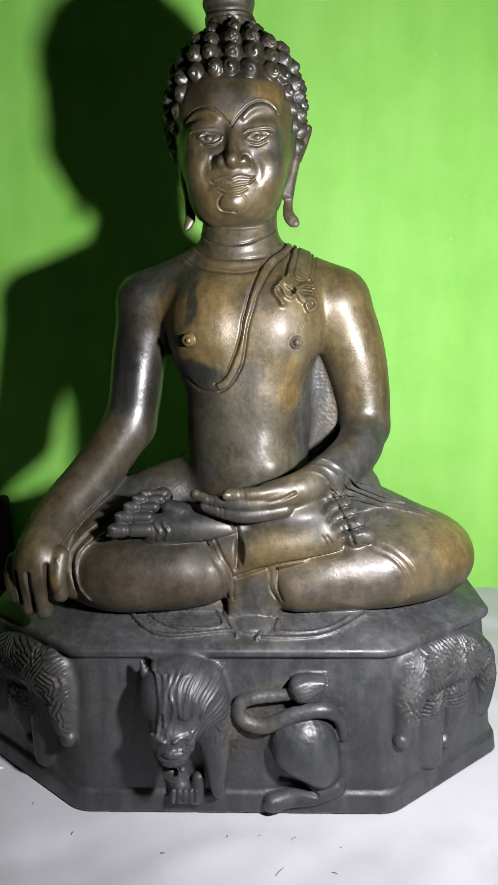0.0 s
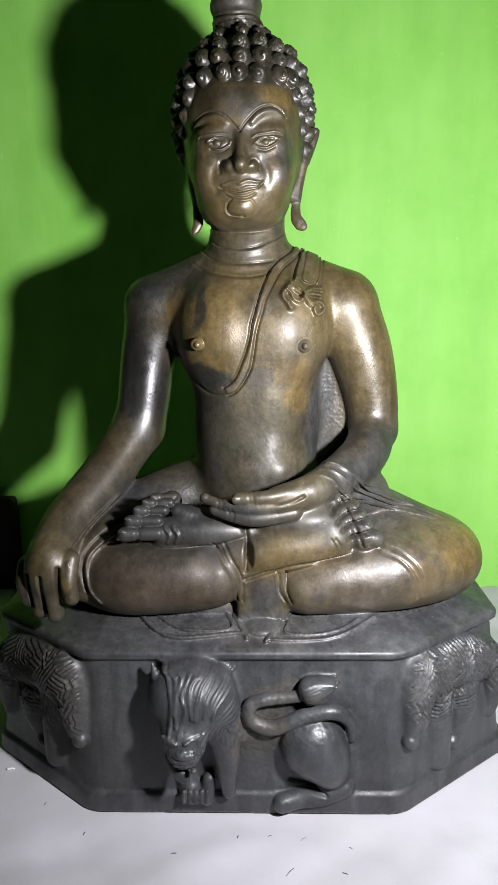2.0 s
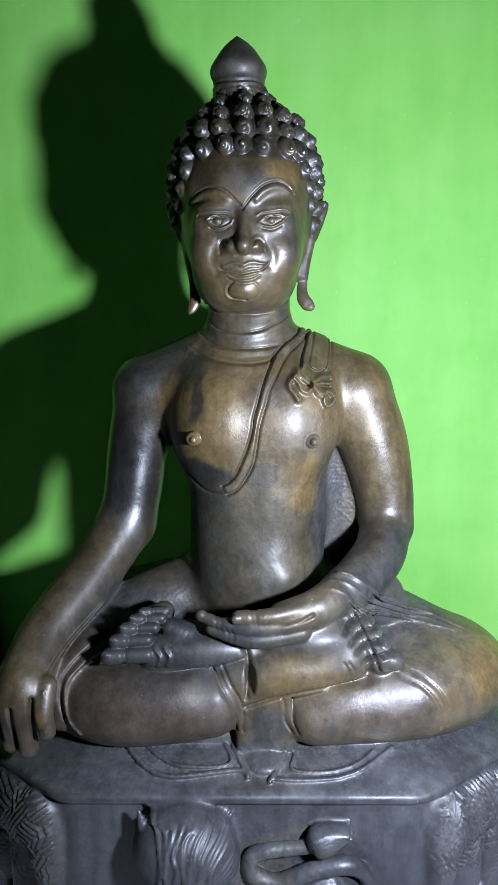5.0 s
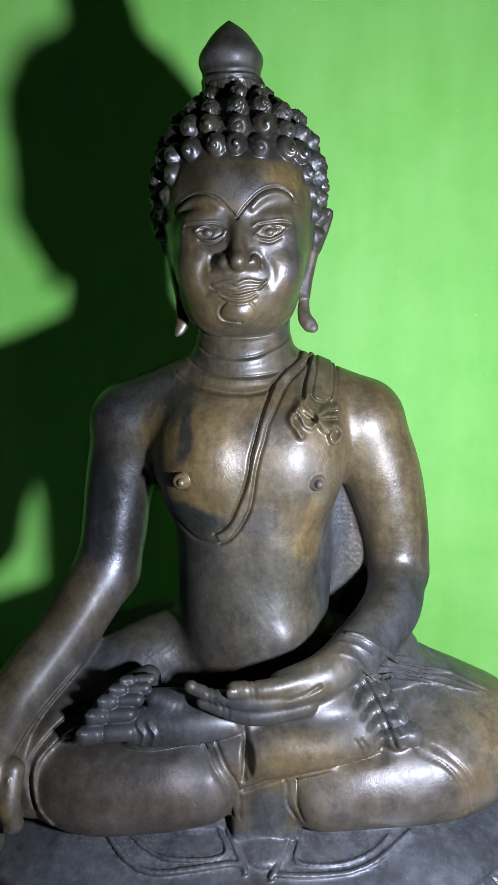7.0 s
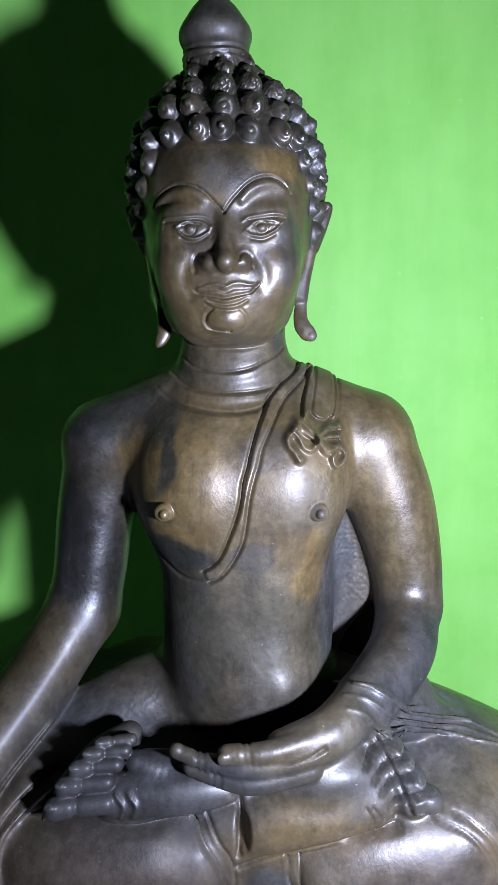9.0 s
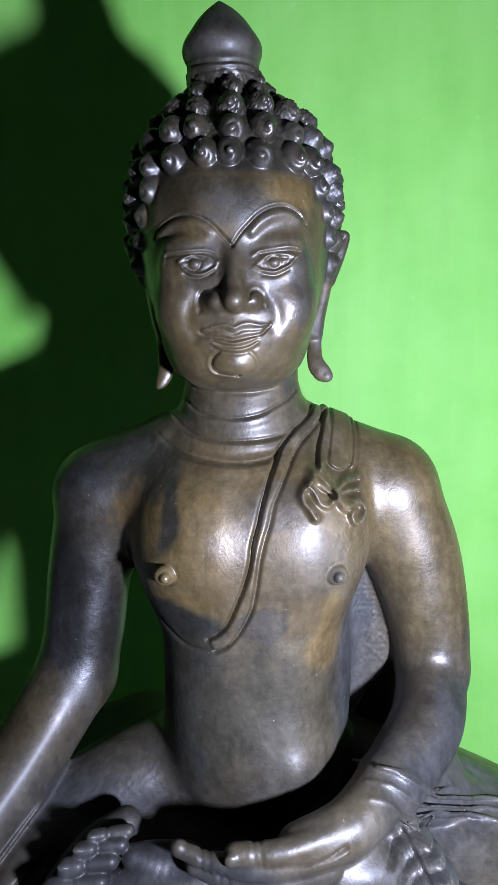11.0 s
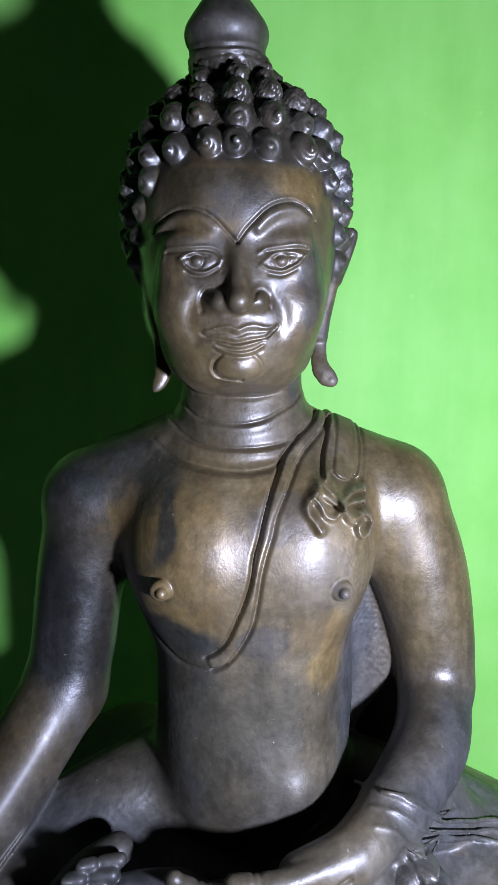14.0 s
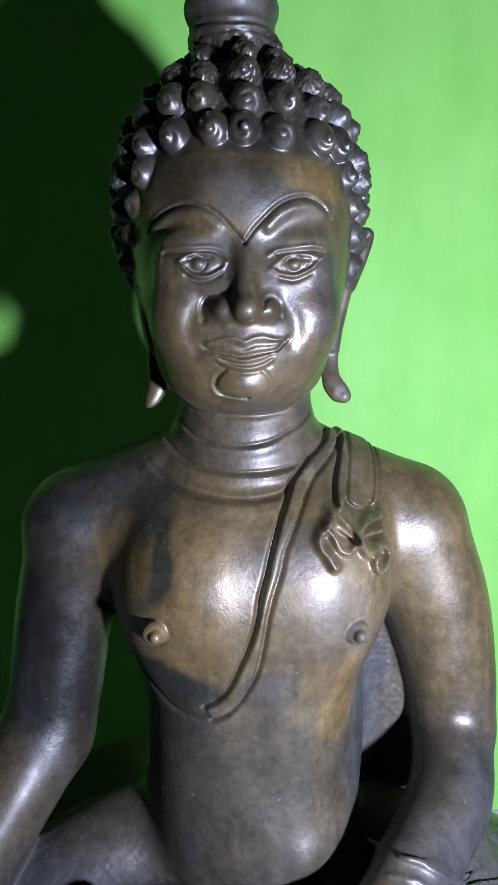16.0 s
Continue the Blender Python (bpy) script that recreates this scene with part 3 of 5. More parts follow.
def feet():
    # the upper shins that end in the two soles
    limb([(-0.010, -0.088, 0.206, 0.016), (0.030, -0.090, 0.212, 0.0185), (0.066, -0.089, 0.220, 0.0170)], 0.003, per=8)
    limb([(0.000, -0.080, 0.222, 0.014), (-0.030, -0.086, 0.226, 0.0135), (-0.068, -0.088, 0.226, 0.0125)], 0.003, per=8)
    limb([(-0.034, -0.080, 0.230, 0.013), (-0.048, -0.083, 0.2365, 0.0105), (-0.0575, -0.085, 0.2430, 0.0060)], 0.003)
    limb([(-0.092, -0.084, 0.228, 0.010), (-0.078, -0.074, 0.240, 0.010), (-0.064, -0.066, 0.246, 0.008)], 0.004)
    limb([(0.090, -0.092, 0.220, 0.010), (0.079, -0.084, 0.233, 0.011), (0.069, -0.076, 0.244, 0.009)], 0.004)
    limb([(-0.104, -0.050, 0.224, 0.015), (-0.118, -0.066, 0.218, 0.015), (-0.131, -0.084, 0.205, 0.013), (-0.136, -0.090, 0.180, 0.011)], 0.004)
    limb([(-0.0640, -0.092, 0.2500, 0.0030), (-0.0680, -0.100, 0.2400, 0.0038), (-0.0690, -0.104, 0.2320, 0.0026)], 0.0015, -1)
    limb([(-0.118, -0.076, 0.159, 0.006), (-0.070, -0.086, 0.159, 0.006), (-0.014, -0.086, 0.160, 0.006)], 0.003)
    limb([(0.044, -0.086, 0.160, 0.008), (0.095, -0.086, 0.160, 0.009), (0.148, -0.062, 0.160, 0.008)], 0.003)
    egg((0.008, -0.092, 0.1500), (0.020, 0.026, 0.0075), 0.002)
    limb([(-0.004, -0.080, 0.166, 0.010), (0.018, -0.078, 0.166, 0.010)], 0.004)
    # toes, each of two barrels
    for i in range(5):
        r = (0.0060, 0.0052, 0.0047, 0.0042, 0.0036)[i]
        n = (0.0160, 0.0135, 0.0125, 0.0115, 0.0100)[i]
        for sx, x, z, y in ((1, (-0.1040, -0.0990, -0.0925, -0.0860, -0.0800)[i], (0.2295, 0.2385, 0.2455, 0.2505, 0.2540)[i], -0.1010 + 0.0042 * i),):
            limb([(x + sx * r, y, z, r), (x + sx * (n - 0.7 * r), y + 0.001, z, r * 0.96)], 0.0)
            limb([(x + sx * (n + 0.55 * r), y + 0.003, z - 0.0008, r * 0.92), (x + sx * 1.95 * n, y + 0.004, z - 0.001, r * 0.95)], 0.0)
            egg((x + sx * 0.75 * r, y - 0.55 * r, z + 0.62 * r), (0.6 * r, 0.5 * r, 0.28 * r), 0.0005)
    egg((0.0420, -0.0860, 0.2330), (0.0360, 0.0190, 0.0170), 0.006)
    # the other foot's toes, a row parted by deep cuts
    limb([(0.0740, -0.0780, 0.2490, 0.0080), (0.0800, -0.0840, 0.2415, 0.0092), (0.0865, -0.0900, 0.2320, 0.0098), (0.0915, -0.0950, 0.2230, 0.0098)], 0.002, per=6)
    egg((0.0985, -0.0970, 0.2215), (0.0078, 0.0080, 0.0072), 0.001)
    for pts in ([(0.0650, 0.2420), (0.0820, 0.2500)], [(0.0690, 0.2355), (0.0900, 0.2445)], [(0.0730, 0.2295), (0.0950, 0.2383)], [(0.0770, 0.2220), (0.1010, 0.2300)]):
        line([pts[0], ((pts[0][0] + pts[1][0]) / 2, (pts[0][1] + pts[1][1]) / 2 + 0.0012), pts[1]], -0.0050, 0.0011, -0.05)
    line([(0.0720, 0.2520), (0.0790, 0.2400), (0.0845, 0.2280), (0.0885, 0.2160)], -0.0022, 0.0009, -0.05)
    for x, z in ((0.0930, 0.2320), (0.0885, 0.2390), (0.0835, 0.2455)):
        line([(x - 0.002, z + 0.002), (x + 0.001, z)], 0.0012, 0.0022, -0.05)
    # bands and hems of the robe
    for pts in ([(0.1010, 0.2120), (0.1055, 0.2106), (0.1167, 0.2062), (0.1250, 0.1983), (0.1298, 0.1885), (0.1312, 0.1750)], [(0.1120, 0.2130), (0.1183, 0.2109), (0.1292, 0.2024), (0.1345, 0.1920), (0.1358, 0.1770)],
                [(-0.0300, 0.2200), (-0.0231, 0.2083), (-0.0158, 0.1978), (-0.0120, 0.1850), (-0.0110, 0.1720)], [(-0.0215, 0.2200), (-0.0145, 0.2080), (-0.0085, 0.1950), (-0.0065, 0.1830), (-0.0070, 0.1720)],
                [(0.0215, 0.1960), (0.0224, 0.1884), (0.0225, 0.1800), (0.0275, 0.1710)], [(0.0280, 0.1970), (0.0283, 0.1896), (0.0285, 0.1807), (0.0325, 0.1710)]):
        line(pts, -0.0014, 0.0008, -0.03)
        line([(x - 0.0016, z) for x, z in pts], 0.0003, 0.0008, -0.03)
    for dx in (0.0, 0.0065):
        line([(-0.067 + dx, 0.234), (-0.063 + dx, 0.228), (-0.065 + dx, 0.221)], 0.0016, 0.0010, -0.06)
        line([(0.063 + dx * 0.6, 0.224), (0.067 + dx * 0.6, 0.217), (0.064 + dx * 0.6, 0.210)], -0.0013, 0.0008, -0.06)
    egg((-0.0010, -0.1080, 0.2120), (0.0040, 0.0120, 0.0140), 0.002, -1)
    # seams where the upper shins lie on the lower
    line([(-0.0050, 0.1900), (0.0006, 0.1917), (0.0180, 0.1975), (0.0341, 0.2025), (0.0623, 0.2056), (0.0820, 0.2090)], -0.0022, 0.0012, -0.06)
    line([(-0.0060, 0.2340), (-0.0030, 0.2250), (-0.0022, 0.2140), (-0.0040, 0.1980)], -0.0034, 0.0016, -0.06)
    line([(-0.1180, 0.2150), (-0.0900, 0.2165), (-0.0600, 0.2155), (-0.0300, 0.2170), (-0.0050, 0.2230)], -0.0018, 0.0012, -0.06)
    line([(-0.1033, 0.2267), (-0.1201, 0.218), (-0.1288, 0.2093), (-0.1305, 0.1966), (-0.1276, 0.1837), (-0.1198, 0.1737)], 0.0020, 0.0012, -0.05)
    line([(-0.1060, 0.2300), (-0.1225, 0.221), (-0.1325, 0.2100), (-0.1340, 0.1966), (-0.1310, 0.1827)], -0.0022, 0.0014, -0.05)
    line([(-0.112, 0.246), (-0.136, 0.224), (-0.146, 0.200), (-0.140, 0.176)], 0.0022, 0.0011, -0.03)
    egg((0.010, -0.042, 0.154), (0.160, 0.052, 0.020), 0.003)
    # the apron's hems on the pedestal's top
    def hem(pts, r):
        limb([(x, y, float(np.interp(0.131 + y, PLATE_OFF, PLATE_Z)) + 0.0009, r * 1.1) for x, y in pts], 0.0003, per=6)

    for pts, r in (([(-0.0794, -0.0909), (-0.0628, -0.1047), (-0.0462, -0.1107), (-0.0161, -0.1090), (-0.0200, -0.0920), (-0.0209, -0.0800)], 0.0013),
                   ([(-0.0908, -0.0923), (-0.0749, -0.1100), (-0.0548, -0.1175), (-0.0112, -0.1140), (-0.0041, -0.1180), (-0.0132, -0.0960), (-0.0171, -0.0800)], 0.0017),
                   ([(0.0274, -0.0800), (0.0263, -0.0930), (0.0155, -0.1150), (0.0112, -0.1220)], 0.0018),
                   ([(0.0330, -0.0850), (0.0290, -0.1050), (0.0274, -0.1140), (0.0442, -0.1165), (0.0611, -0.1145), (0.0753, -0.1090), (0.0862, -0.1005)], 0.0013),
                   ([(0.0150, -0.1205), (0.0280, -0.1215), (0.0433, -0.1215), (0.0598, -0.1200), (0.0777, -0.1135), (0.0993, -0.0990)], 0.0017)):
        hem(pts, r)


def drape(path, r, start=-0.12, fall=-0.28):
    """A cord of cloth laid on the skin, met from the front and above; points are (x, z) where y is -0.08."""
    b = BLOCKS[0]
    pts = [(*p, r) for p in path if len(p) == 3]
    for x, z in [p for p in path if len(p) == 2]:
        for y in np.arange(start, 0.06, 0.0006):
            p = (np.array((x, y, z + fall * (y + 0.08))) - b.lo) / b.h
            i, j, k = (int(round(q)) for q in p)
            if b.d[i, j, k] < 0:
                pts.append((x, y - 0.2 * r, z + fall * (y + 0.08) + 0.3 * r, r))
                break
    ys = [p[1] for p in pts]
    pts = [(x, min(y, 0.5 * (min(ys[max(0, n - 1):n + 2]) + y)), z, q) for n, (x, y, z, q) in enumerate(pts)]
    limb(pts, 0.0014, per=3)


def crust(c, r, amp, pitch, seed):
    """Rough casting skin round a place."""
    rnd = random.Random(seed)
    for b, s, x, y, z in each([c[i] - r[i] for i in range(3)], [c[i] + r[i] for i in range(3)]):
        e = np.zeros(b.d[s].shape, np.float32)
        for n in range(10):
            f = 6.28 / (pitch * rnd.uniform(0.6, 1.8))
            k = Vector([rnd.gauss(0, 1) for _ in range(3)]).normalized() * f
            e += np.sin((x * k.x + rnd.uniform(0, 6)) + y * k.y + z * k.z).astype(np.float32)
        q = ((x - c[0]) / r[0]) ** 2 + ((y - c[1]) / r[1]) ** 2 + ((z - c[2]) / r[2]) ** 2
        b.d[s] -= (amp * 0.45 * np.clip(np.abs(e) - 0.9, -0.9, 2.5) * np.clip(1.6 * (1 - q), 0, 1)).astype(np.float32)


def hand_forms():
    # hand on the shin
    egg((-0.158, -0.106, 0.202), (0.019, 0.016, 0.024), 0.006)
    for i, (x, z0, z1) in enumerate(((-0.140, 0.212, 0.183), (-0.155, 0.206, 0.168), (-0.167, 0.204, 0.170), (-0.177, 0.204, 0.178))):
        w = 0.0070 if i == 0 else 0.0084
        limb([(x, -0.107 + 0.003 * i, z0, w), (x - 0.001, -0.115 + 0.004 * i, (z0 + z1) / 2, w * 0.95), (x + 0.001, -0.115 + 0.004 * i, z1, w * 0.8)], 0.0036)
        egg((x, -0.1200 + 0.004 * i, z1 + 0.002), (0.0036, 0.002, 0.0048), 0.0008)
    for x, z0, z1 in ((-0.1478, 0.208, 0.178), (-0.1612, 0.203, 0.172), (-0.1722, 0.203, 0.176)):
        line([(x, z0), (x, (z0 + z1) / 2), (x + 0.001, z1)], -0.0042, 0.0013, -0.08, -0.2)
    egg((-0.1402, -0.1152, 0.2075), (0.0019, 0.0020, 0.0060), 0.0008)
    # hand in the lap
    limb([(0.068, -0.070, 0.263, 0.0150), (0.046, -0.090, 0.2585, 0.0130), (0.022, -0.097, 0.2535, 0.0115)], 0.005)
    limb([(0.044, -0.095, 0.2615, 0.0075), (0.015, -0.1035, 0.2585, 0.0058), (-0.0085, -0.1035, 0.2578, 0.0052)], 0.0008)
    line([(-0.0120, 0.2515), (0.0100, 0.2520), (0.0300, 0.2545), (0.0420, 0.2590)], -0.0024, 0.0010, -0.085, -0.2)
    egg((-0.0105, -0.1078, 0.2582), (0.0032, 0.0018, 0.0034), 0.0004)
    for x in (0.0, 0.0028):
        line([(x, 0.2625), (x + 0.0006, 0.2570), (x, 0.2520)], -0.0010, 0.0009, -0.09, -0.2)
    for tip, low, r in (((-0.0335, 0.2560), 0.2510, 0.0046), ((-0.0255, 0.2468), 0.2422, 0.0060)):
        limb([(0.034, -0.098, low + 0.002, 0.0075), (0.006, -0.1035, low - 0.0005, 0.0064), (tip[0] + 0.016, -0.1010, low + 0.001, r), (tip[0], -0.0970, tip[1], r * 0.8)], 0.0006)
        egg((tip[0] - 0.001, -0.0970, tip[1] + 0.001), (r * 0.9, r * 0.8, r * 0.85), 0.0006)
        for x in (tip[0] + 0.0085, tip[0] + 0.0115):
            line([(x, tip[1] + 0.004), (x + 0.0016, tip[1] - 0.001), (x + 0.0010, tip[1] - 0.006)], -0.0010, 0.0008, -0.09, -0.2)
    # folds thrown over the thigh
    limb([(0.0720, -0.058, 0.2560, 0.013), (0.0860, -0.052, 0.2470, 0.016), (0.1020, -0.042, 0.2370, 0.017), (0.1200, -0.034, 0.2240, 0.016)], 0.004)
    for path, r in (([(0.0560, 0.2790), (0.0687, 0.2786), (0.0834, 0.2689), (0.0984, 0.2569), (0.1176, 0.2492), (0.1410, 0.2415), (0.1627, 0.2304)], 0.0022),
                    ([(0.0560, 0.2745), (0.0678, 0.2725), (0.0806, 0.2620), (0.0944, 0.2537), (0.1178, 0.2449), (0.1413, 0.2371), (0.1607, 0.2293)], 0.0016),
                    ([(0.0560, 0.2690), (0.0648, 0.2660), (0.0766, 0.2550), (0.0946, 0.2487), (0.1158, 0.2416), (0.1372, 0.2349), (0.1543, 0.2304)], 0.0019),
                    ([(0.0691, 0.2592), (0.0799, 0.2498), (0.0947, 0.2456), (0.1095, 0.2416), (0.1244, 0.2376)], 0.0015),
                    ([(0.0620, 0.2800), (0.0760, 0.2770), (0.0900, 0.2660), (0.1000, 0.2600), (0.1100, 0.2560)], 0.0013)):
        drape(smooth_path(path, 2), r * 0.48)
    # nipples
    for x, z in ((-0.0400, 0.3728), (0.0463, 0.3700)):
        egg((x, -0.0545, z), (0.0058, 0.0040, 0.0055), 0.0012)
        egg((x + 0.0005, -0.0580, z), (0.0028, 0.0032, 0.0028), 0.0008)
        line([(x + 0.0062 * math.cos(a), z + 0.0060 * math.sin(a)) for a in np.linspace(0, 6.283, 11)], -0.0004, 0.0009, -0.03, per=2)


def robe():
    # the robe's flat edge across the breast, between two cuts
    inner = [(0.0445, 0.4580), (0.0390, 0.4475), (0.0286, 0.4399), (0.0211, 0.4326), (0.0168, 0.4250), (0.0124, 0.4155), (0.0088, 0.4053), (0.0065, 0.3969), (0.0040, 0.3881), (0.0024, 0.3777),
             (-0.0006, 0.3672), (-0.0042, 0.3579), (-0.0090, 0.3471), (-0.0140, 0.3410), (-0.0195, 0.3373)]
    outer = [(0.0500, 0.4500), (0.0451, 0.4439), (0.0323, 0.4337), (0.0257, 0.4258), (0.0197, 0.4154), (0.0149, 0.4061), (0.0126, 0.3978), (0.0096, 0.3889), (0.0072, 0.3794), (0.0056, 0.3682),
             (0.0031, 0.3548), (-0.0005, 0.3465), (-0.0054, 0.3386), (-0.0103, 0.3333), (-0.0160, 0.3308)]
    patch(inner + outer[::-1], 0.0012, 0.0008, 0.0)
    line(inner, -0.0028, 0.0009, 0.0)
    line(outer, -0.0028, 0.0009, 0.0)
    line(outer[-2:] + [(-0.0230, 0.3305), (-0.0340, 0.3330), (-0.0470, 0.3440), (-0.0600, 0.3640)], -0.0012, 0.0013, 0.0)
    # the sash on the shoulder
    patch([(0.0500, 0.4590), (0.0451, 0.4417), (0.0390, 0.4225), (0.0446, 0.4236), (0.0479, 0.4201), (0.0521, 0.4185), (0.0567, 0.4194), (0.0616, 0.4190), (0.0640, 0.4281), (0.0665, 0.4500)], 0.0020, 0.0009, 0.03)
    for pts in ([(0.0490, 0.4570), (0.0451, 0.4417), (0.0409, 0.4316), (0.0388, 0.4235)], [(0.0535, 0.4530), (0.0503, 0.4416), (0.0472, 0.4309), (0.0449, 0.4240), (0.0479, 0.4203), (0.0521, 0.4187), (0.0567, 0.4196)],
                [(0.0645, 0.4460), (0.0621, 0.4329), (0.0592, 0.4225), (0.0567, 0.4196)], [(0.0668, 0.4430), (0.0640, 0.4281), (0.0616, 0.4180)]):
        line(pts, -0.0019, 0.0008, 0.022)
    # its knot: full folds gathered at one point, with curled ends
    patch([(0.0400, 0.4235), (0.0345, 0.4215), (0.0322, 0.4172), (0.0350, 0.4130), (0.0405, 0.4090), (0.0462, 0.4105), (0.0450, 0.4175)], 0.0026, 0.0022, 0.0)
    patch([(0.0470, 0.4125), (0.0545, 0.4150), (0.0625, 0.4150), (0.0615, 0.4080), (0.0540, 0.4075), (0.0475, 0.4090)], 0.0018, 0.0020, 0.0)
    for pts, amp, w in (([(0.0340, 0.4170), (0.0300, 0.4130), (0.0298, 0.4088), (0.0328, 0.4050), (0.0356, 0.4005)], 0.0042, 0.0021), ([(0.0350, 0.4140), (0.0368, 0.4100), (0.0390, 0.4066), (0.0433, 0.4055), (0.0460, 0.4088)], 0.0034, 0.0018),
                        ([(0.0405, 0.4225), (0.0439, 0.4185), (0.0466, 0.4115)], 0.0024, 0.0016), ([(0.0362, 0.4200), (0.0405, 0.4160), (0.0455, 0.4105)], 0.0022, 0.0015),
                        ([(0.0469, 0.4118), (0.0540, 0.4150), (0.0620, 0.4150)], 0.0030, 0.0017), ([(0.0479, 0.4105), (0.0540, 0.4110), (0.0612, 0.4098)], 0.0026, 0.0015),
                        ([(0.0475, 0.4095), (0.0530, 0.4045), (0.0600, 0.4045), (0.0640, 0.4000), (0.0620, 0.3962), (0.0575, 0.3948), (0.0552, 0.3985), (0.0565, 0.4010)], 0.0042, 0.0018),
                        ([(0.0478, 0.4070), (0.0510, 0.4025), (0.0545, 0.4015)], 0.0026, 0.0015),
                        ([(0.0380, 0.4190), (0.0425, 0.4145), (0.0460, 0.4108)], -0.0026, 0.0008), ([(0.0420, 0.4215), (0.0452, 0.4150)], -0.0026, 0.0008), ([(0.0345, 0.4160), (0.0390, 0.4120), (0.0440, 0.4092)], -0.0026, 0.0008),
                        ([(0.0480, 0.4112), (0.0545, 0.4130), (0.0620, 0.4124)], -0.0026, 0.0008), ([(0.0478, 0.4098), (0.0535, 0.4085), (0.0610, 0.4070)], -0.0026, 0.0008)):
        line(pts, amp, w, 0.0)


def neck():
    limb([(0.002, 0.006, 0.425, 0.0385), (0.002, 0.004, 0.448, 0.0350), (0.002, 0.004, 0.462, 0.0322), (0.002, 0.004, 0.490, 0.0315)], 0.004)
    # three shallow folds, each a cut with a full lower edge
    for pts in ([(-0.0290, 0.4560), (-0.0211, 0.4502), (-0.0087, 0.4480), (0.0011, 0.4477), (0.0113, 0.4496), (0.0192, 0.4530), (0.0268, 0.4565), (0.0310, 0.4600)],
                [(-0.0380, 0.4490), (-0.0344, 0.4455), (-0.0295, 0.4414), (-0.0226, 0.4382), (-0.0137, 0.4363), (-0.0014, 0.4357), (0.0112, 0.4362), (0.0222, 0.4380), (0.0290, 0.4410)],
                [(-0.0449, 0.4385), (-0.0380, 0.4328), (-0.0315, 0.4295), (-0.0251, 0.4280), (-0.0153, 0.4262), (-0.0068, 0.4250), (0.0031, 0.4248), (0.0132, 0.4263), (0.0195, 0.4285)]):
        line([(x, z - 0.0030) for x, z in pts], 0.0007, 0.0026, 0.01)
        line([(x, z - 0.0011) for x, z in pts], 0.0006, 0.0008, 0.01)
        line(pts, -0.0013, 0.0008, 0.01)
    line([(-0.0300, 0.4690), (-0.0270, 0.4660), (-0.0222, 0.4629), (-0.0147, 0.4615), (-0.0050, 0.4608), (0.0100, 0.4612), (0.0230, 0.4650), (0.0310, 0.4715)], -0.0010, 0.0010, 0.01)


def lathe_radius(z):
    return np.interp(z, [0.50, 0.530, 0.546, 0.560, 0.5714, 0.580, 0.588, 0.598, 0.6035, 0.609, 0.6158, 0.626],
                     [0.046, 0.0500, 0.0515, 0.0525, 0.0515, 0.0492, 0.0455, 0.0380, 0.0325, 0.0250, 0.0180, 0.0155])


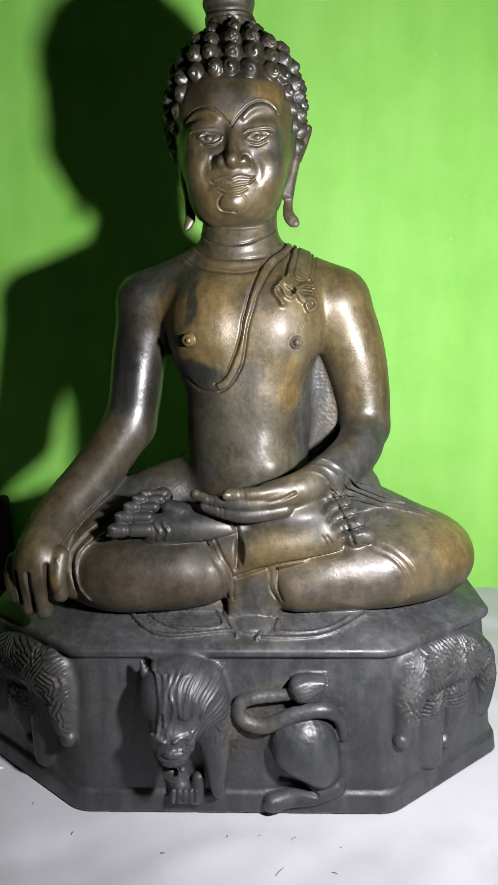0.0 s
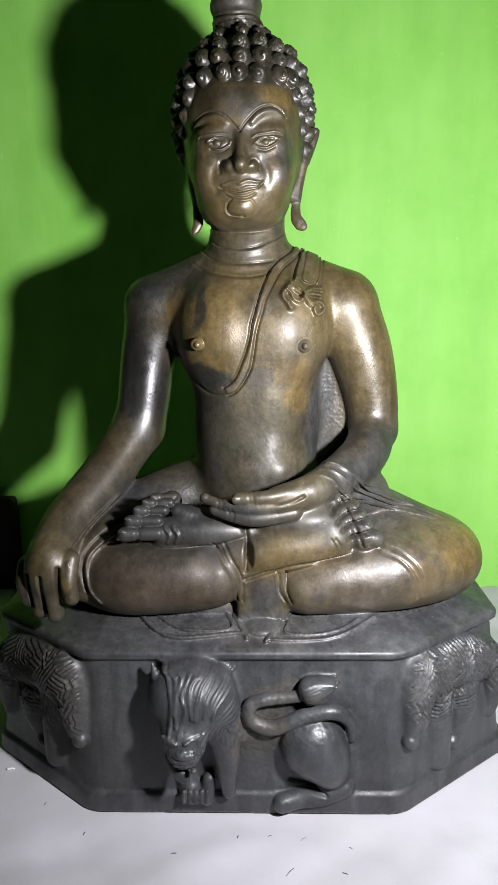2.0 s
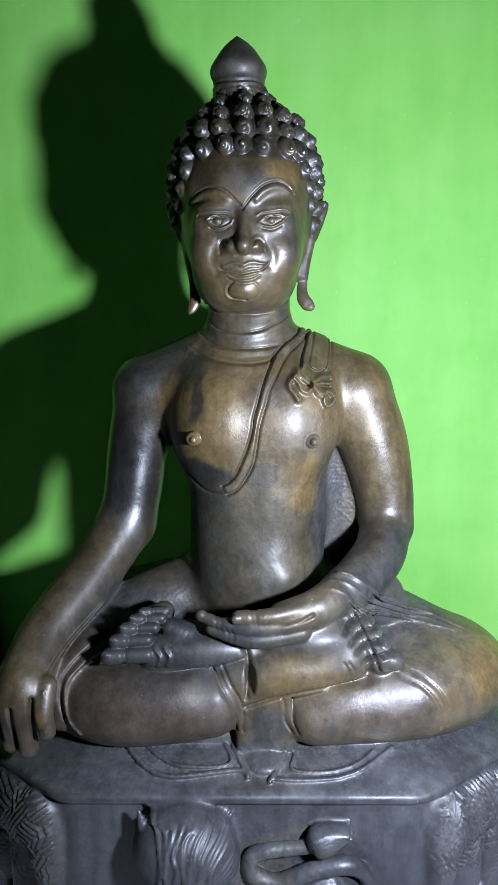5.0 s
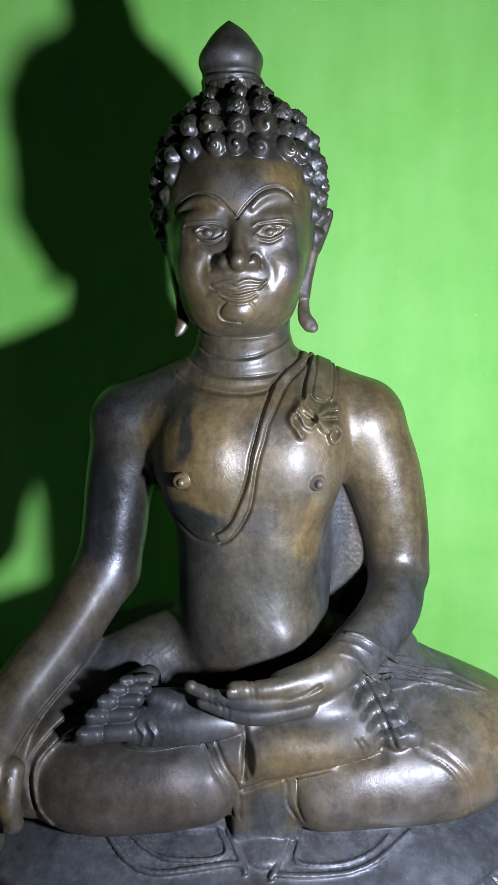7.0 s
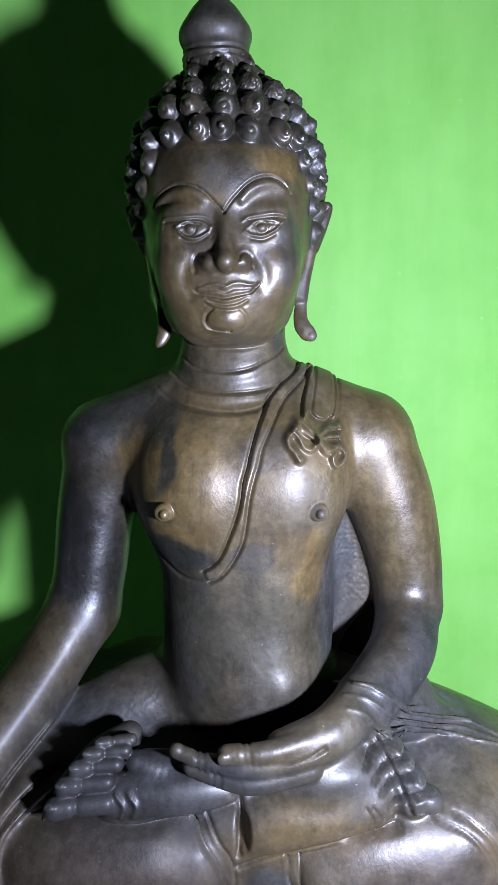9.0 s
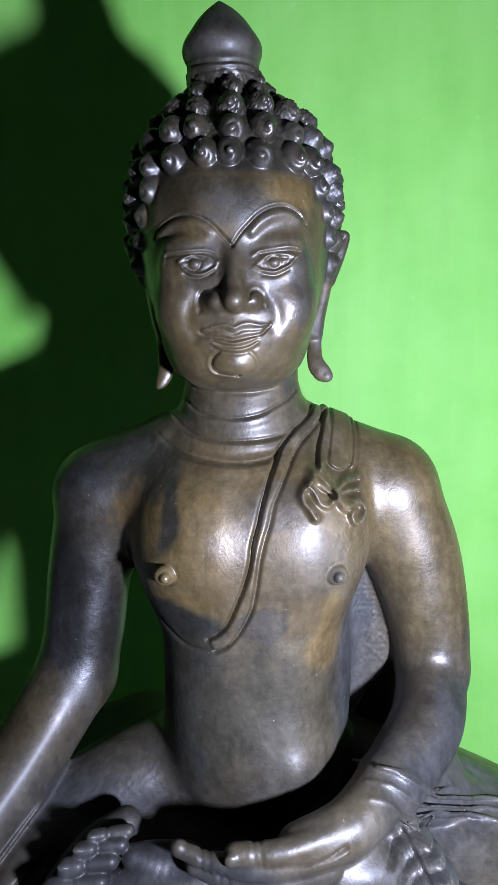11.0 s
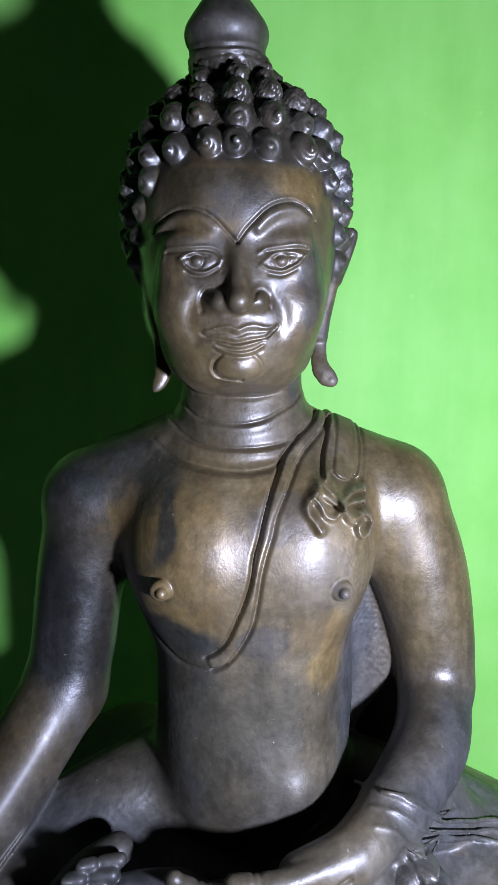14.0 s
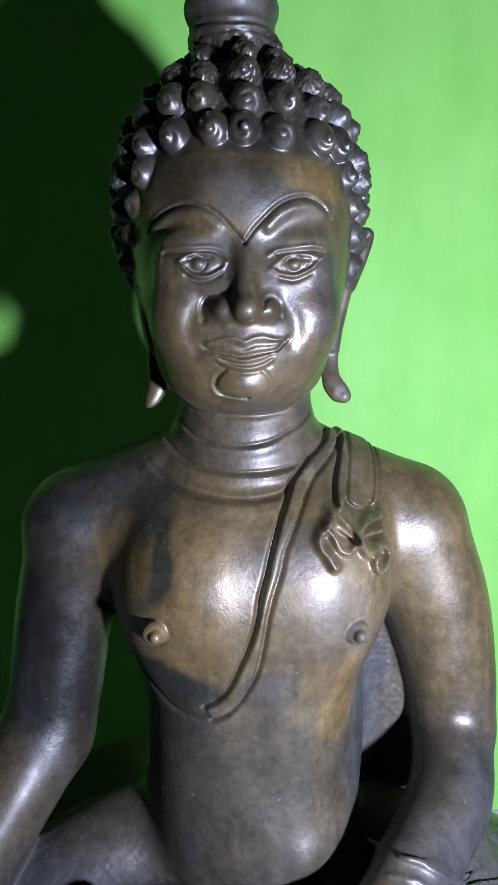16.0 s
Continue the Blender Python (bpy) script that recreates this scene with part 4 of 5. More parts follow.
def head():
    egg((0.0, -0.004, 0.535), (0.0490, 0.0520, 0.060), 0.008)
    egg((0.0, -0.016, 0.508), (0.0400, 0.0425, 0.0420), 0.010)
    egg((-0.001, -0.018, 0.4920), (0.0370, 0.0400, 0.0300), 0.008)
    egg((0.0, -0.010, 0.550), (0.0470, 0.0475, 0.040), 0.008)
    for sx in (-1, 1):
        egg((-0.001 + 0.0145 * sx, -0.013, 0.4845), (0.0205, 0.0340, 0.0220), 0.008)
        egg((-0.001 + 0.0255 * sx, -0.0385, 0.5045), (0.0135, 0.0155, 0.0170), 0.010)
        egg((-0.0010 + 0.0165 * sx, -0.0650, 0.5300), (0.0120, 0.0080, 0.0085), 0.010, -1)
        egg((-0.0015 + 0.0205 * sx, -0.0445, 0.5235), (0.0145, 0.0105, 0.0090), 0.008)
    for x in (-0.0215, 0.0185):
        egg((x, -0.0478, 0.5318), (0.0125, 0.0075, 0.0046), 0.005)
    egg((-0.0020, -0.0462, 0.4775), (0.0105, 0.0100, 0.0075), 0.005)
    soften((-0.066, -0.078, 0.4635), (0.066, 0.0, 0.575), 0.0012)
    # hair mass
    for b, s, x, y, z in each((-0.066, -0.075, 0.50), (0.066, 0.085, 0.635)):
        r = lathe_radius(z)
        q = np.sqrt(x * x + ((y - 0.010) / 1.16) ** 2)
        hair = (q - r) * 0.8
        face = 0.567 - 150.0 * np.maximum(np.abs(x) - 0.028, 0) ** 2
        front = np.where(y < -0.012, face - z, 0.520 - z) * 0.7
        blend(b, s, np.maximum(np.maximum(hair, front), z - 0.634).astype(np.float32), 0.003, 1)
    # the band and the flame bud
    limb([(-0.0035, 0.0, 0.618, 0.0180), (-0.0038, 0.0, 0.6220, 0.0196)], 0.002)
    egg((-0.0040, 0.0, 0.6355), (0.0208, 0.0208, 0.0125), 0.002)
    limb([(-0.0040, 0.0, 0.6365, 0.0182), (-0.0042, 0.0, 0.6440, 0.0130), (-0.0045, 0.0, 0.6515, 0.0072), (-0.0048, 0.0, 0.6588, 0.0014)], 0.003)
    line([(-0.03, 0.6262), (-0.012, 0.6246), (-0.004, 0.6240), (0.010, 0.6252), (0.03, 0.6250)], -0.0013, 0.0009, 0.1, -0.1)
    line([(-0.03, 0.6228), (-0.014, 0.6205), (0.006, 0.6216), (0.03, 0.6218)], -0.0009, 0.0008, 0.1, -0.1)
    # curls in rows
    rnd = random.Random(3)
    for row, (z, num) in enumerate(((0.5725, 23), (0.5850, 20), (0.5970, 16), (0.6080, 11), (0.6175, 9))):
        r = float(lathe_radius(z))
        up = (0.05, 0.30, 0.55, 0.55, 0.3)[row]
        for i in range(num):
            a = 2 * math.pi * i / num + rnd.uniform(-0.04, 0.04) - 0.02
            drop = -0.0035 * (1 - math.cos(a)) * 0.8 if row == 0 else 0.0
            curl(a, z + drop + rnd.uniform(-0.0014, 0.0014), r, (0.0061 - 0.0002 * row) * rnd.uniform(0.92, 1.08), up, rnd)
    for z, a0, num in ((0.5615, 0.82, 15), (0.5505, 0.96, 14), (0.5395, 1.06, 13), (0.5290, 1.38, 11)):
        r = float(lathe_radius(z))
        for i in range(num):
            curl(a0 + (2 * math.pi - 2 * a0) * i / (num - 1) + rnd.uniform(-0.03, 0.03), z + rnd.uniform(-0.001, 0.001), r, 0.0060 * rnd.uniform(0.92, 1.08), 0.0, rnd)
    # nose: a steep wedge from the brows, with a rounded tip and wings
    limb([(-0.0018, -0.0470, 0.5360, 0.0036), (-0.0018, -0.0530, 0.5240, 0.0044), (-0.0020, -0.0575, 0.5130, 0.0050), (-0.0021, -0.0595, 0.5070, 0.0050)], 0.003, per=6, flat=(1, 1.5, 1))
    egg((-0.0021, -0.0640, 0.5052), (0.0044, 0.0056, 0.0040), 0.005)
    egg((-0.0100, -0.0540, 0.5055), (0.0060, 0.0092, 0.0054), 0.0030)
    egg((0.0066, -0.0540, 0.5058), (0.0050, 0.0086, 0.0048), 0.0045)
    for x in (-0.0080, 0.0042):
        egg((x, -0.0640, 0.4996), (0.0030, 0.0034, 0.0014), 0.001, -1)
    line([(0.0046, 0.5065), (0.0056, 0.5093), (0.0086, 0.5102), (0.0114, 0.5078), (0.0114, 0.5030)], -0.0008, 0.0008, -0.03)
    line([(-0.0110, 0.5118), (-0.0160, 0.5112), (-0.0186, 0.5065), (-0.0180, 0.5015)], -0.0011, 0.0009, -0.03)
    # folds from the nose to the corners of the mouth
    line([(0.0130, 0.5085), (0.0175, 0.5030), (0.0185, 0.4970), (0.0165, 0.4930)], -0.0009, 0.0034, -0.02)
    line([(-0.0190, 0.5090), (-0.0228, 0.5030), (-0.0235, 0.4960), (-0.0205, 0.4900)], -0.0009, 0.0034, -0.02)
    # brows: a sharp cut with a full ridge below it
    left = [(-0.0390, 0.5370), (-0.0375, 0.5398), (-0.0329, 0.5430), (-0.0273, 0.5451), (-0.0219, 0.5453), (-0.0165, 0.5438), (-0.0112, 0.5403), (-0.0066, 0.5355), (-0.0023, 0.5305)]
    right = [(-0.0023, 0.5305), (0.0014, 0.5357), (0.0056, 0.5400), (0.0099, 0.5440), (0.0143, 0.5466), (0.0189, 0.5480), (0.0235, 0.5482), (0.0290, 0.5460), (0.0330, 0.5415)]
    for pts in (left, right):
        line([(x * 1.0 + 0.0002, z + 0.0012) for x, z in pts], 0.0003, 0.0008, -0.015)
        line(pts, -0.0013, 0.0007, -0.015)
        low = [(x + (0.0016 if pts is right else -0.0016), z - 0.0034) for x, z in (pts[2:-1] if pts is right else pts[1:-2])]
        line(low, 0.0015, 0.0024, -0.015)
    # eyes: a straight upper fold, lids round a disc
    for fold, upper, lower, c, r in (
            ([(-0.0366, 0.5232), (-0.0352, 0.5276), (-0.0300, 0.5280), (-0.0242, 0.5281), (-0.0160, 0.5283), (-0.0118, 0.5262), (-0.0107, 0.5190)],
             [(-0.0290, 0.5236), (-0.0255, 0.5254), (-0.0215, 0.5261), (-0.0165, 0.5257), (-0.0112, 0.5230)],
             [(-0.0290, 0.5236), (-0.0262, 0.5198), (-0.0233, 0.5179), (-0.0179, 0.5177), (-0.0127, 0.5203), (-0.0112, 0.5230)], (-0.0216, 0.5226), 0.0030),
            ([(0.0080, 0.5258), (0.0114, 0.5275), (0.0167, 0.5282), (0.0250, 0.5292), (0.0300, 0.5288)],
             [(0.0100, 0.5218), (0.0145, 0.5250), (0.0190, 0.5260), (0.0240, 0.5258), (0.0292, 0.5250)],
             [(0.0088, 0.5206), (0.0124, 0.5187), (0.0185, 0.5181), (0.0246, 0.5208), (0.0292, 0.5250)], (0.0180, 0.5226), 0.0030)):
        dx = 0.0018 if c[0] < 0 else -0.0009
        fold, upper, lower = ([(x + dx, z + 0.0006) for x, z in p] for p in (fold, upper, lower))
        c = (c[0] + dx, c[1] + 0.0006)
        line(fold, 0.00053, 0.0007, -0.02)
        line([(x, z - 0.0012) for x, z in fold[1:]], -0.00073, 0.0007, -0.02)
        line(upper, 0.00059, 0.0007, -0.02)
        line(lower, 0.00073, 0.0007, -0.02)
        line([(x, z - 0.0013) for x, z in upper[1:-1]], -0.00066, 0.0007, -0.02)
        line([(x, z + 0.0013) for x, z in lower[1:-1]], -0.00066, 0.0007, -0.02)
        line([(x, z - 0.0016) for x, z in lower[1:-1]], -0.0007, 0.0009, -0.02)
        ring = [(c[0] + r * math.cos(a), c[1] + r * math.sin(a)) for a in np.linspace(0, 6.283, 11)]
        line(ring, -0.0007, 0.0006, -0.02, per=2)
        line([c, (c[0] + 0.0004, c[1])], 0.0006, 0.0016, -0.02)
    # mouth and chin
    limb([(-0.0175, -0.0455, 0.4912, 0.0010), (-0.0110, -0.0505, 0.4925, 0.0032), (-0.0028, -0.0524, 0.4915, 0.0034), (0.0050, -0.0508, 0.4932, 0.0032), (0.0138, -0.0455, 0.4940, 0.0010)], 0.0035)
    limb([(-0.0130, -0.0488, 0.4878, 0.0016), (-0.0060, -0.0515, 0.4858, 0.0034), (0.0030, -0.0515, 0.4862, 0.0034), (0.0100, -0.0486, 0.4892, 0.0016)], 0.0035)
    for pts, amp in (([(-0.0180, 0.4924), (-0.0145, 0.4932), (-0.0100, 0.4946), (-0.0060, 0.4946), (-0.0025, 0.4934), (0.0015, 0.4950), (0.0055, 0.4952), (0.0100, 0.4942), (0.0138, 0.4945)], 0.0010),
                     ([(-0.0160, 0.4912), (-0.0120, 0.4922), (-0.0070, 0.4922), (-0.0025, 0.4908), (0.0020, 0.4924), (0.0070, 0.4926), (0.0125, 0.4934)], -0.0009),
                     ([(-0.0184, 0.4922), (-0.0160, 0.4903), (-0.0117, 0.4893), (-0.0074, 0.4888), (-0.0030, 0.4878), (0.0036, 0.4890), (0.0098, 0.4900), (0.0132, 0.4928), (0.0150, 0.4948)], -0.0018),
                     ([(-0.0140, 0.4886), (-0.0080, 0.4870), (-0.0030, 0.4861), (0.0030, 0.4872), (0.0100, 0.4894)], 0.0010),
                     ([(-0.0125, 0.4876), (-0.0075, 0.4855), (-0.0020, 0.4847), (0.0035, 0.4856), (0.0092, 0.4882)], -0.0008),
                     ([(-0.0128, 0.4864), (-0.0073, 0.4840), (-0.0012, 0.4831), (0.0045, 0.4841), (0.0088, 0.4866)], 0.0011),
                     ([(-0.0125, 0.4846), (-0.0070, 0.4822), (-0.0012, 0.4814), (0.0045, 0.4824), (0.0088, 0.4848)], -0.0009)):
        line(pts, amp * 0.62, 0.0007, -0.03)
    chin = [(-0.0098, 0.4826), (-0.0128, 0.4796), (-0.0136, 0.4756), (-0.0114, 0.4727), (-0.0062, 0.4713), (-0.0005, 0.4708), (0.0056, 0.4718), (0.0088, 0.4750), (0.0078, 0.4795), (0.0050, 0.4822)]
    line(chin[:6], -0.0013, 0.0008, -0.02)
    line(chin[5:], -0.0006, 0.0008, -0.02)
    line([(-0.002 + (x + 0.002) * 1.12, 0.4765 + (z - 0.4765) * 1.14) for x, z in chin[1:6]], 0.0003, 0.0008, -0.02)
    # ears with long lobes that end in a flare
    limb([(0.0545, 0.008, 0.5400, 0.0048), (0.0505, 0.006, 0.5200, 0.0046), (0.0475, 0.006, 0.5040, 0.0040), (0.0450, 0.005, 0.4900, 0.0034)], 0.003, flat=(0.85, 1.7, 1))
    limb([(0.0455, 0.004, 0.4950, 0.0026), (0.0434, 0.002, 0.4820, 0.0040), (0.0438, -0.001, 0.4735, 0.0046), (0.0466, -0.003, 0.4688, 0.0048)], 0.0015, flat=(1, 0.5, 1))
    limb([(0.0450, -0.001, 0.4720, 0.0040), (0.0495, -0.004, 0.4668, 0.0032)], 0.0015, flat=(1, 0.6, 1))
    limb([(0.0440, -0.0035, 0.4830, 0.0010), (0.0445, -0.0060, 0.4740, 0.0012), (0.0475, -0.0065, 0.4690, 0.0012)], 0.001, -1)
    limb([(-0.0510, 0.008, 0.5400, 0.0050), (-0.0465, 0.006, 0.5200, 0.0050), (-0.0440, 0.006, 0.5020, 0.0044), (-0.0415, 0.005, 0.4890, 0.0036)], 0.003, flat=(0.85, 1.7, 1))
    limb([(-0.0415, 0.004, 0.4920, 0.0030), (-0.0402, 0.001, 0.4800, 0.0040), (-0.0398, -0.002, 0.4715, 0.0042), (-0.0420, -0.003, 0.4662, 0.0034), (-0.0440, -0.004, 0.4632, 0.0016)], 0.0015, flat=(1, 0.6, 1))
    limb([(-0.0385, -0.0045, 0.4790, 0.0010), (-0.0385, -0.0065, 0.4710, 0.0012), (-0.0410, -0.0065, 0.4655, 0.0010)], 0.001, -1)
    for sx, cx in ((1, 0.0), (-1, 0.0030)):
        X = lambda u: cx + sx * u
        limb([(X(0.0440), 0.004, 0.5200, 0.0060), (X(0.0418), 0.003, 0.5020, 0.0055), (X(0.0400), 0.002, 0.4920, 0.0045)], 0.003)
        limb([(X(0.0540), 0.004, 0.5420, 0.0040), (X(0.0615), 0.004, 0.5432, 0.0022), (X(0.0580), 0.003, 0.5320, 0.0026), (X(0.0530), 0.003, 0.5190, 0.0024)], 0.002)
        limb([(X(0.0520), -0.0010, 0.5380, 0.0016), (X(0.0510), -0.0020, 0.5270, 0.0014)], 0.001, -1)


def curl(a, z, r, size, up, rnd):
    """One worn snail curl; a is the angle from the front, up the way it tips skyward."""
    nx, ny = math.sin(a), -math.cos(a) * 1.16
    f = math.cos(up)
    x, y = nx * (r + 0.0006), ny * (r + 0.0006) + 0.010
    egg((x, y, z + 0.0004), (size * 1.04, size * 1.00, size * 1.16), 0.0012)
    egg((x + nx * size * 0.42 * f, y + ny * size * 0.42 * f, z - 0.0008 + size * 0.2 * math.sin(up)), (size * 0.86, size * 0.74, size * 0.92), 0.0014)
    tip = 1.06 - 0.16 * abs(math.sin(a))
    c = (x + nx * size * tip * f, y + ny * size * tip * f, z - 0.0012 + size * 0.45 * math.sin(up))
    egg(c, (0.0018, 0.0016, 0.0018), 0.0007)
    # the turns of the snail
    s1, phase, side = rnd.uniform(4.5, 6.5), rnd.uniform(0, 6.28), Vector((-ny, nx, 0)).normalized()
    m = size * 1.25
    for b, s, gx, gy, gz in each([c[0] - m, c[1] - m, c[2] - m], [c[0] + m, c[1] + m, c[2] + m]):
        u = (gx - c[0]) * side.x + (gy - c[1]) * side.y
        v = gz - c[2]
        q = np.sqrt(u * u + v * v) / size
        w = np.cos(np.arctan2(v, u) + q * s1 + phase) * np.clip(1.25 - q, 0, 1) * np.clip((q - 0.12) * 4, 0, 1)
        b.d[s] -= (0.0008 * w).astype(np.float32)


def skin(b):
    """The surface of a block as vertices and four-sided faces."""
    d = b.d
    neg = d < 0
    act = np.zeros([n - 1 for n in b.n], bool)
    edges = []
    for ax in range(3):
        lo = [slice(None)] * 3
        hi = [slice(None)] * 3
        lo[ax], hi[ax] = slice(None, -1), slice(1, None)
        cr = neg[tuple(lo)] != neg[tuple(hi)]
        o1, o2 = [i for i in range(3) if i != ax]
        idx = np.argwhere(cr)
        keep = (idx[:, o1] > 0) & (idx[:, o2] > 0) & (idx[:, o1] < b.n[o1] - 1) & (idx[:, o2] < b.n[o2] - 1)
        idx = idx[keep]
        edges.append((ax, o1, o2, idx))
        for da in (0, 1):
            for db in (0, 1):
                c = idx.copy()
                c[:, o1] -= da
                c[:, o2] -= db
                act[c[:, 0], c[:, 1], c[:, 2]] = True
    cells = np.argwhere(act)
    number = np.full(act.shape, -1, np.int32)
    number[act] = np.arange(len(cells), dtype=np.int32)
    corner = {}
    for i in (0, 1):
        for j in (0, 1):
            for k in (0, 1):
                corner[i, j, k] = d[cells[:, 0] + i, cells[:, 1] + j, cells[:, 2] + k]
    total = np.zeros((len(cells), 3), np.float32)
    count = np.zeros(len(cells), np.float32)
    for p in corner:
        for ax in range(3):
            if p[ax]:
                continue
            q = list(p)
            q[ax] = 1
            va, vb = corner[p], corner[tuple(q)]
            hit = (va < 0) != (vb < 0)
            t = np.where(hit, va / np.where(hit, va - vb, 1), 0)
            pos = np.zeros((len(cells), 3), np.float32)
            pos[:] = p
            pos[:, ax] = t
            total += pos * hit[:, None]
            count += hit
    verts = (cells + total / np.maximum(count, 1)[:, None]) * b.h + b.lo

    def sample(p):
        q = np.clip((p - b.lo) / b.h, 0, np.array(b.n) - 1.001)
        c = q.astype(np.int32)
        f = (q - c).astype(np.float32)
        out = np.zeros(len(p), np.float32)
        for i, j, k in corner:
            w = (f[:, 0] if i else 1 - f[:, 0]) * (f[:, 1] if j else 1 - f[:, 1]) * (f[:, 2] if k else 1 - f[:, 2])
            out += w * d[c[:, 0] + i, c[:, 1] + j, c[:, 2] + k]
        return out

    def slope(p, e):
        g = np.empty((len(p), 3), np.float32)
        for ax in range(3):
            o = np.zeros(3)
            o[ax] = e
            g[:, ax] = (sample(p + o) - sample(p - o)) / (2 * e)
        return g

    g = slope(verts, b.h * 0.8)
    step = sample(verts)[:, None] * g / np.maximum((g * g).sum(1), 0.05)[:, None]
    verts = verts - np.clip(step, -0.5 * b.h, 0.5 * b.h)
    nrm = slope(verts, b.h * 1.2)
    nrm /= np.maximum(np.linalg.norm(nrm, axis=1), 1e-6)[:, None]
    m = max(2, int(round(0.0026 / b.h)))
    bend = np.zeros(len(cells), np.float32)
    for ax in range(3):
        for way in (-m, m):
            c = cells.copy()
            c[:, ax] = np.clip(c[:, ax] + way, 0, b.n[ax] - 1)
            bend += d[c[:, 0], c[:, 1], c[:, 2]]
    bend = (bend / 6 - d[cells[:, 0], cells[:, 1], cells[:, 2]]) / (m * b.h)
    faces = []
    for ax, o1, o2, idx in edges:
        def at(da, db):
            c = idx.copy()
            c[:, o1] -= da
            c[:, o2] -= db
            return number[c[:, 0], c[:, 1], c[:, 2]]
        quad = np.stack([at(0, 0), at(1, 0), at(1, 1), at(0, 1)], 1)
        flip = neg[idx[:, 0], idx[:, 1], idx[:, 2]]
        if ax == 1:
            flip = ~flip
        quad[~flip] = quad[~flip][:, ::-1]
        faces.append(quad)
    return verts, np.concatenate(faces), bend, nrm


def spot(v, c, r):
    return np.exp(-(((v - np.array(c)) / np.array(r)) ** 2).sum(1))[:, None]


def patina_shade(v):
    """Colour of the metal (and gloss in the fourth value) by part of the figure: dark slate below, brown flesh above;
    some shade painted in.
    """
    brown, gold, slate, black = np.array([0.108, 0.082, 0.036]), np.array([0.188, 0.130, 0.046]), np.array([0.058, 0.0585, 0.059]), np.array([0.017, 0.019, 0.017])
    z = v[:, 2:3]
    plain = v
    rnd = random.Random(21)
    wob = np.zeros_like(v)
    for octave in range(14):
        f = 60 * 1.28 ** octave
        k = np.array([rnd.gauss(0, 1) for _ in range(3)])
        k *= f / np.linalg.norm(k)
        d = np.array([rnd.gauss(0, 1) for _ in range(3)])
        wob += np.sin(v @ k + rnd.uniform(0, 6.28))[:, None] * d * 0.13 / f
    v = v + wob
    col = np.tile(brown, (len(v), 1))
    gl = np.ones((len(v), 1))

    def lay(w, c, g=None):
        nonlocal col, gl
        w = np.clip(w, 0, 1)
        col = col * (1 - w) + c * w
        if g is not None:
            gl = gl * (1 - w) + g * w

    def hard(c, r, top=1.0):
        return np.clip(spot(v, c, r) * 2.8 - 0.9, 0, top)

    # blue-black patina of one arm and its painted shade, brown and olive elsewhere
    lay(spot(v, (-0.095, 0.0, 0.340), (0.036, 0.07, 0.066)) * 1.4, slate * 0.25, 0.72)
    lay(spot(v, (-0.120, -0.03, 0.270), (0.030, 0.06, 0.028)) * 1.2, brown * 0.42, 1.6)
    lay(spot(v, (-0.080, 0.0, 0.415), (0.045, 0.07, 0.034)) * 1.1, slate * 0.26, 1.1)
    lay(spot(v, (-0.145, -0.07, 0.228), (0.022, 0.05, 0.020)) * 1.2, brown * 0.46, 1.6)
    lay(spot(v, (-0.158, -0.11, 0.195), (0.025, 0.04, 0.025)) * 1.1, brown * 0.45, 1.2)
    lay(spot(v, (0.0, -0.03, 0.300), (0.06, 0.08, 0.048)) * 0.9, np.array([0.062, 0.054, 0.035]), 1.55)
    # flank away from the lamp, its shade put in as dark slate
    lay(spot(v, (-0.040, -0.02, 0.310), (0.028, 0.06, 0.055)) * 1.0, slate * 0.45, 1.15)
    lay(spot(v, (0.016, -0.06, 0.262), (0.028, 0.05, 0.012)) * 0.7, slate * 1.2, 0.8)
    lay(spot(v, (0.034, -0.06, 0.372), (0.026, 0.05, 0.024)) * 0.8, np.array([0.098, 0.091, 0.074]), 1.25)
    lay(spot(v, (0.112, 0.0, 0.290), (0.030, 0.06, 0.026)) * 1.0, slate * 0.75, 0.95)
    lay(spot(v, (0.090, -0.05, 0.268), (0.032, 0.05, 0.018)) * 1.3, slate * 0.60, 1.2)
    lay(spot(v, (-0.075, -0.10, 0.190), (0.075, 0.06, 0.030)) * 1.1, np.array([0.055, 0.047, 0.036]), 1.15)
    lay(spot(v, (0.100, -0.10, 0.190), (0.070, 0.06, 0.030)) * 0.9, np.array([0.078, 0.068, 0.052]), 1.0)
    lay(spot(v, (0.055, -0.09, 0.252), (0.026, 0.04, 0.014)) * 0.9, np.array([0.080, 0.074, 0.056]), 0.9)
    lay(spot(v, (0.0, -0.05, 0.525), (0.06, 0.06, 0.05)) * 0.8, np.array([0.066, 0.052, 0.029]), 1.1)
    # where the golden metal shows
    lay(spot(v, (0.0, -0.05, 0.390), (0.055, 0.05, 0.045)) * 0.55, np.array([0.156, 0.108, 0.042]))
    lay(spot(v, (0.100, -0.01, 0.350), (0.03, 0.05, 0.05)) * 0.5, np.array([0.142, 0.100, 0.042]))
    lay(hard((-0.026, -0.05, 0.392), (0.030, 0.06, 0.030), 0.55), gold)
    lay(hard((-0.056, -0.04, 0.398), (0.012, 0.06, 0.026), 0.55), gold * 0.8)
    lay(hard((-0.040, -0.05, 0.355), (0.034, 0.05, 0.010), 0.85), gold * 0.95)
    lay(hard((0.044, -0.05, 0.338), (0.009, 0.05, 0.024), 0.6), gold)
    lay(hard((0.030, -0.05, 0.558), (0.017, 0.03, 0.010), 0.8), gold * 0.85)
    lay(spot(v, (-0.02, -0.05, 0.485), (0.030, 0.04, 0.020)) * 0.5, gold * 0.75)
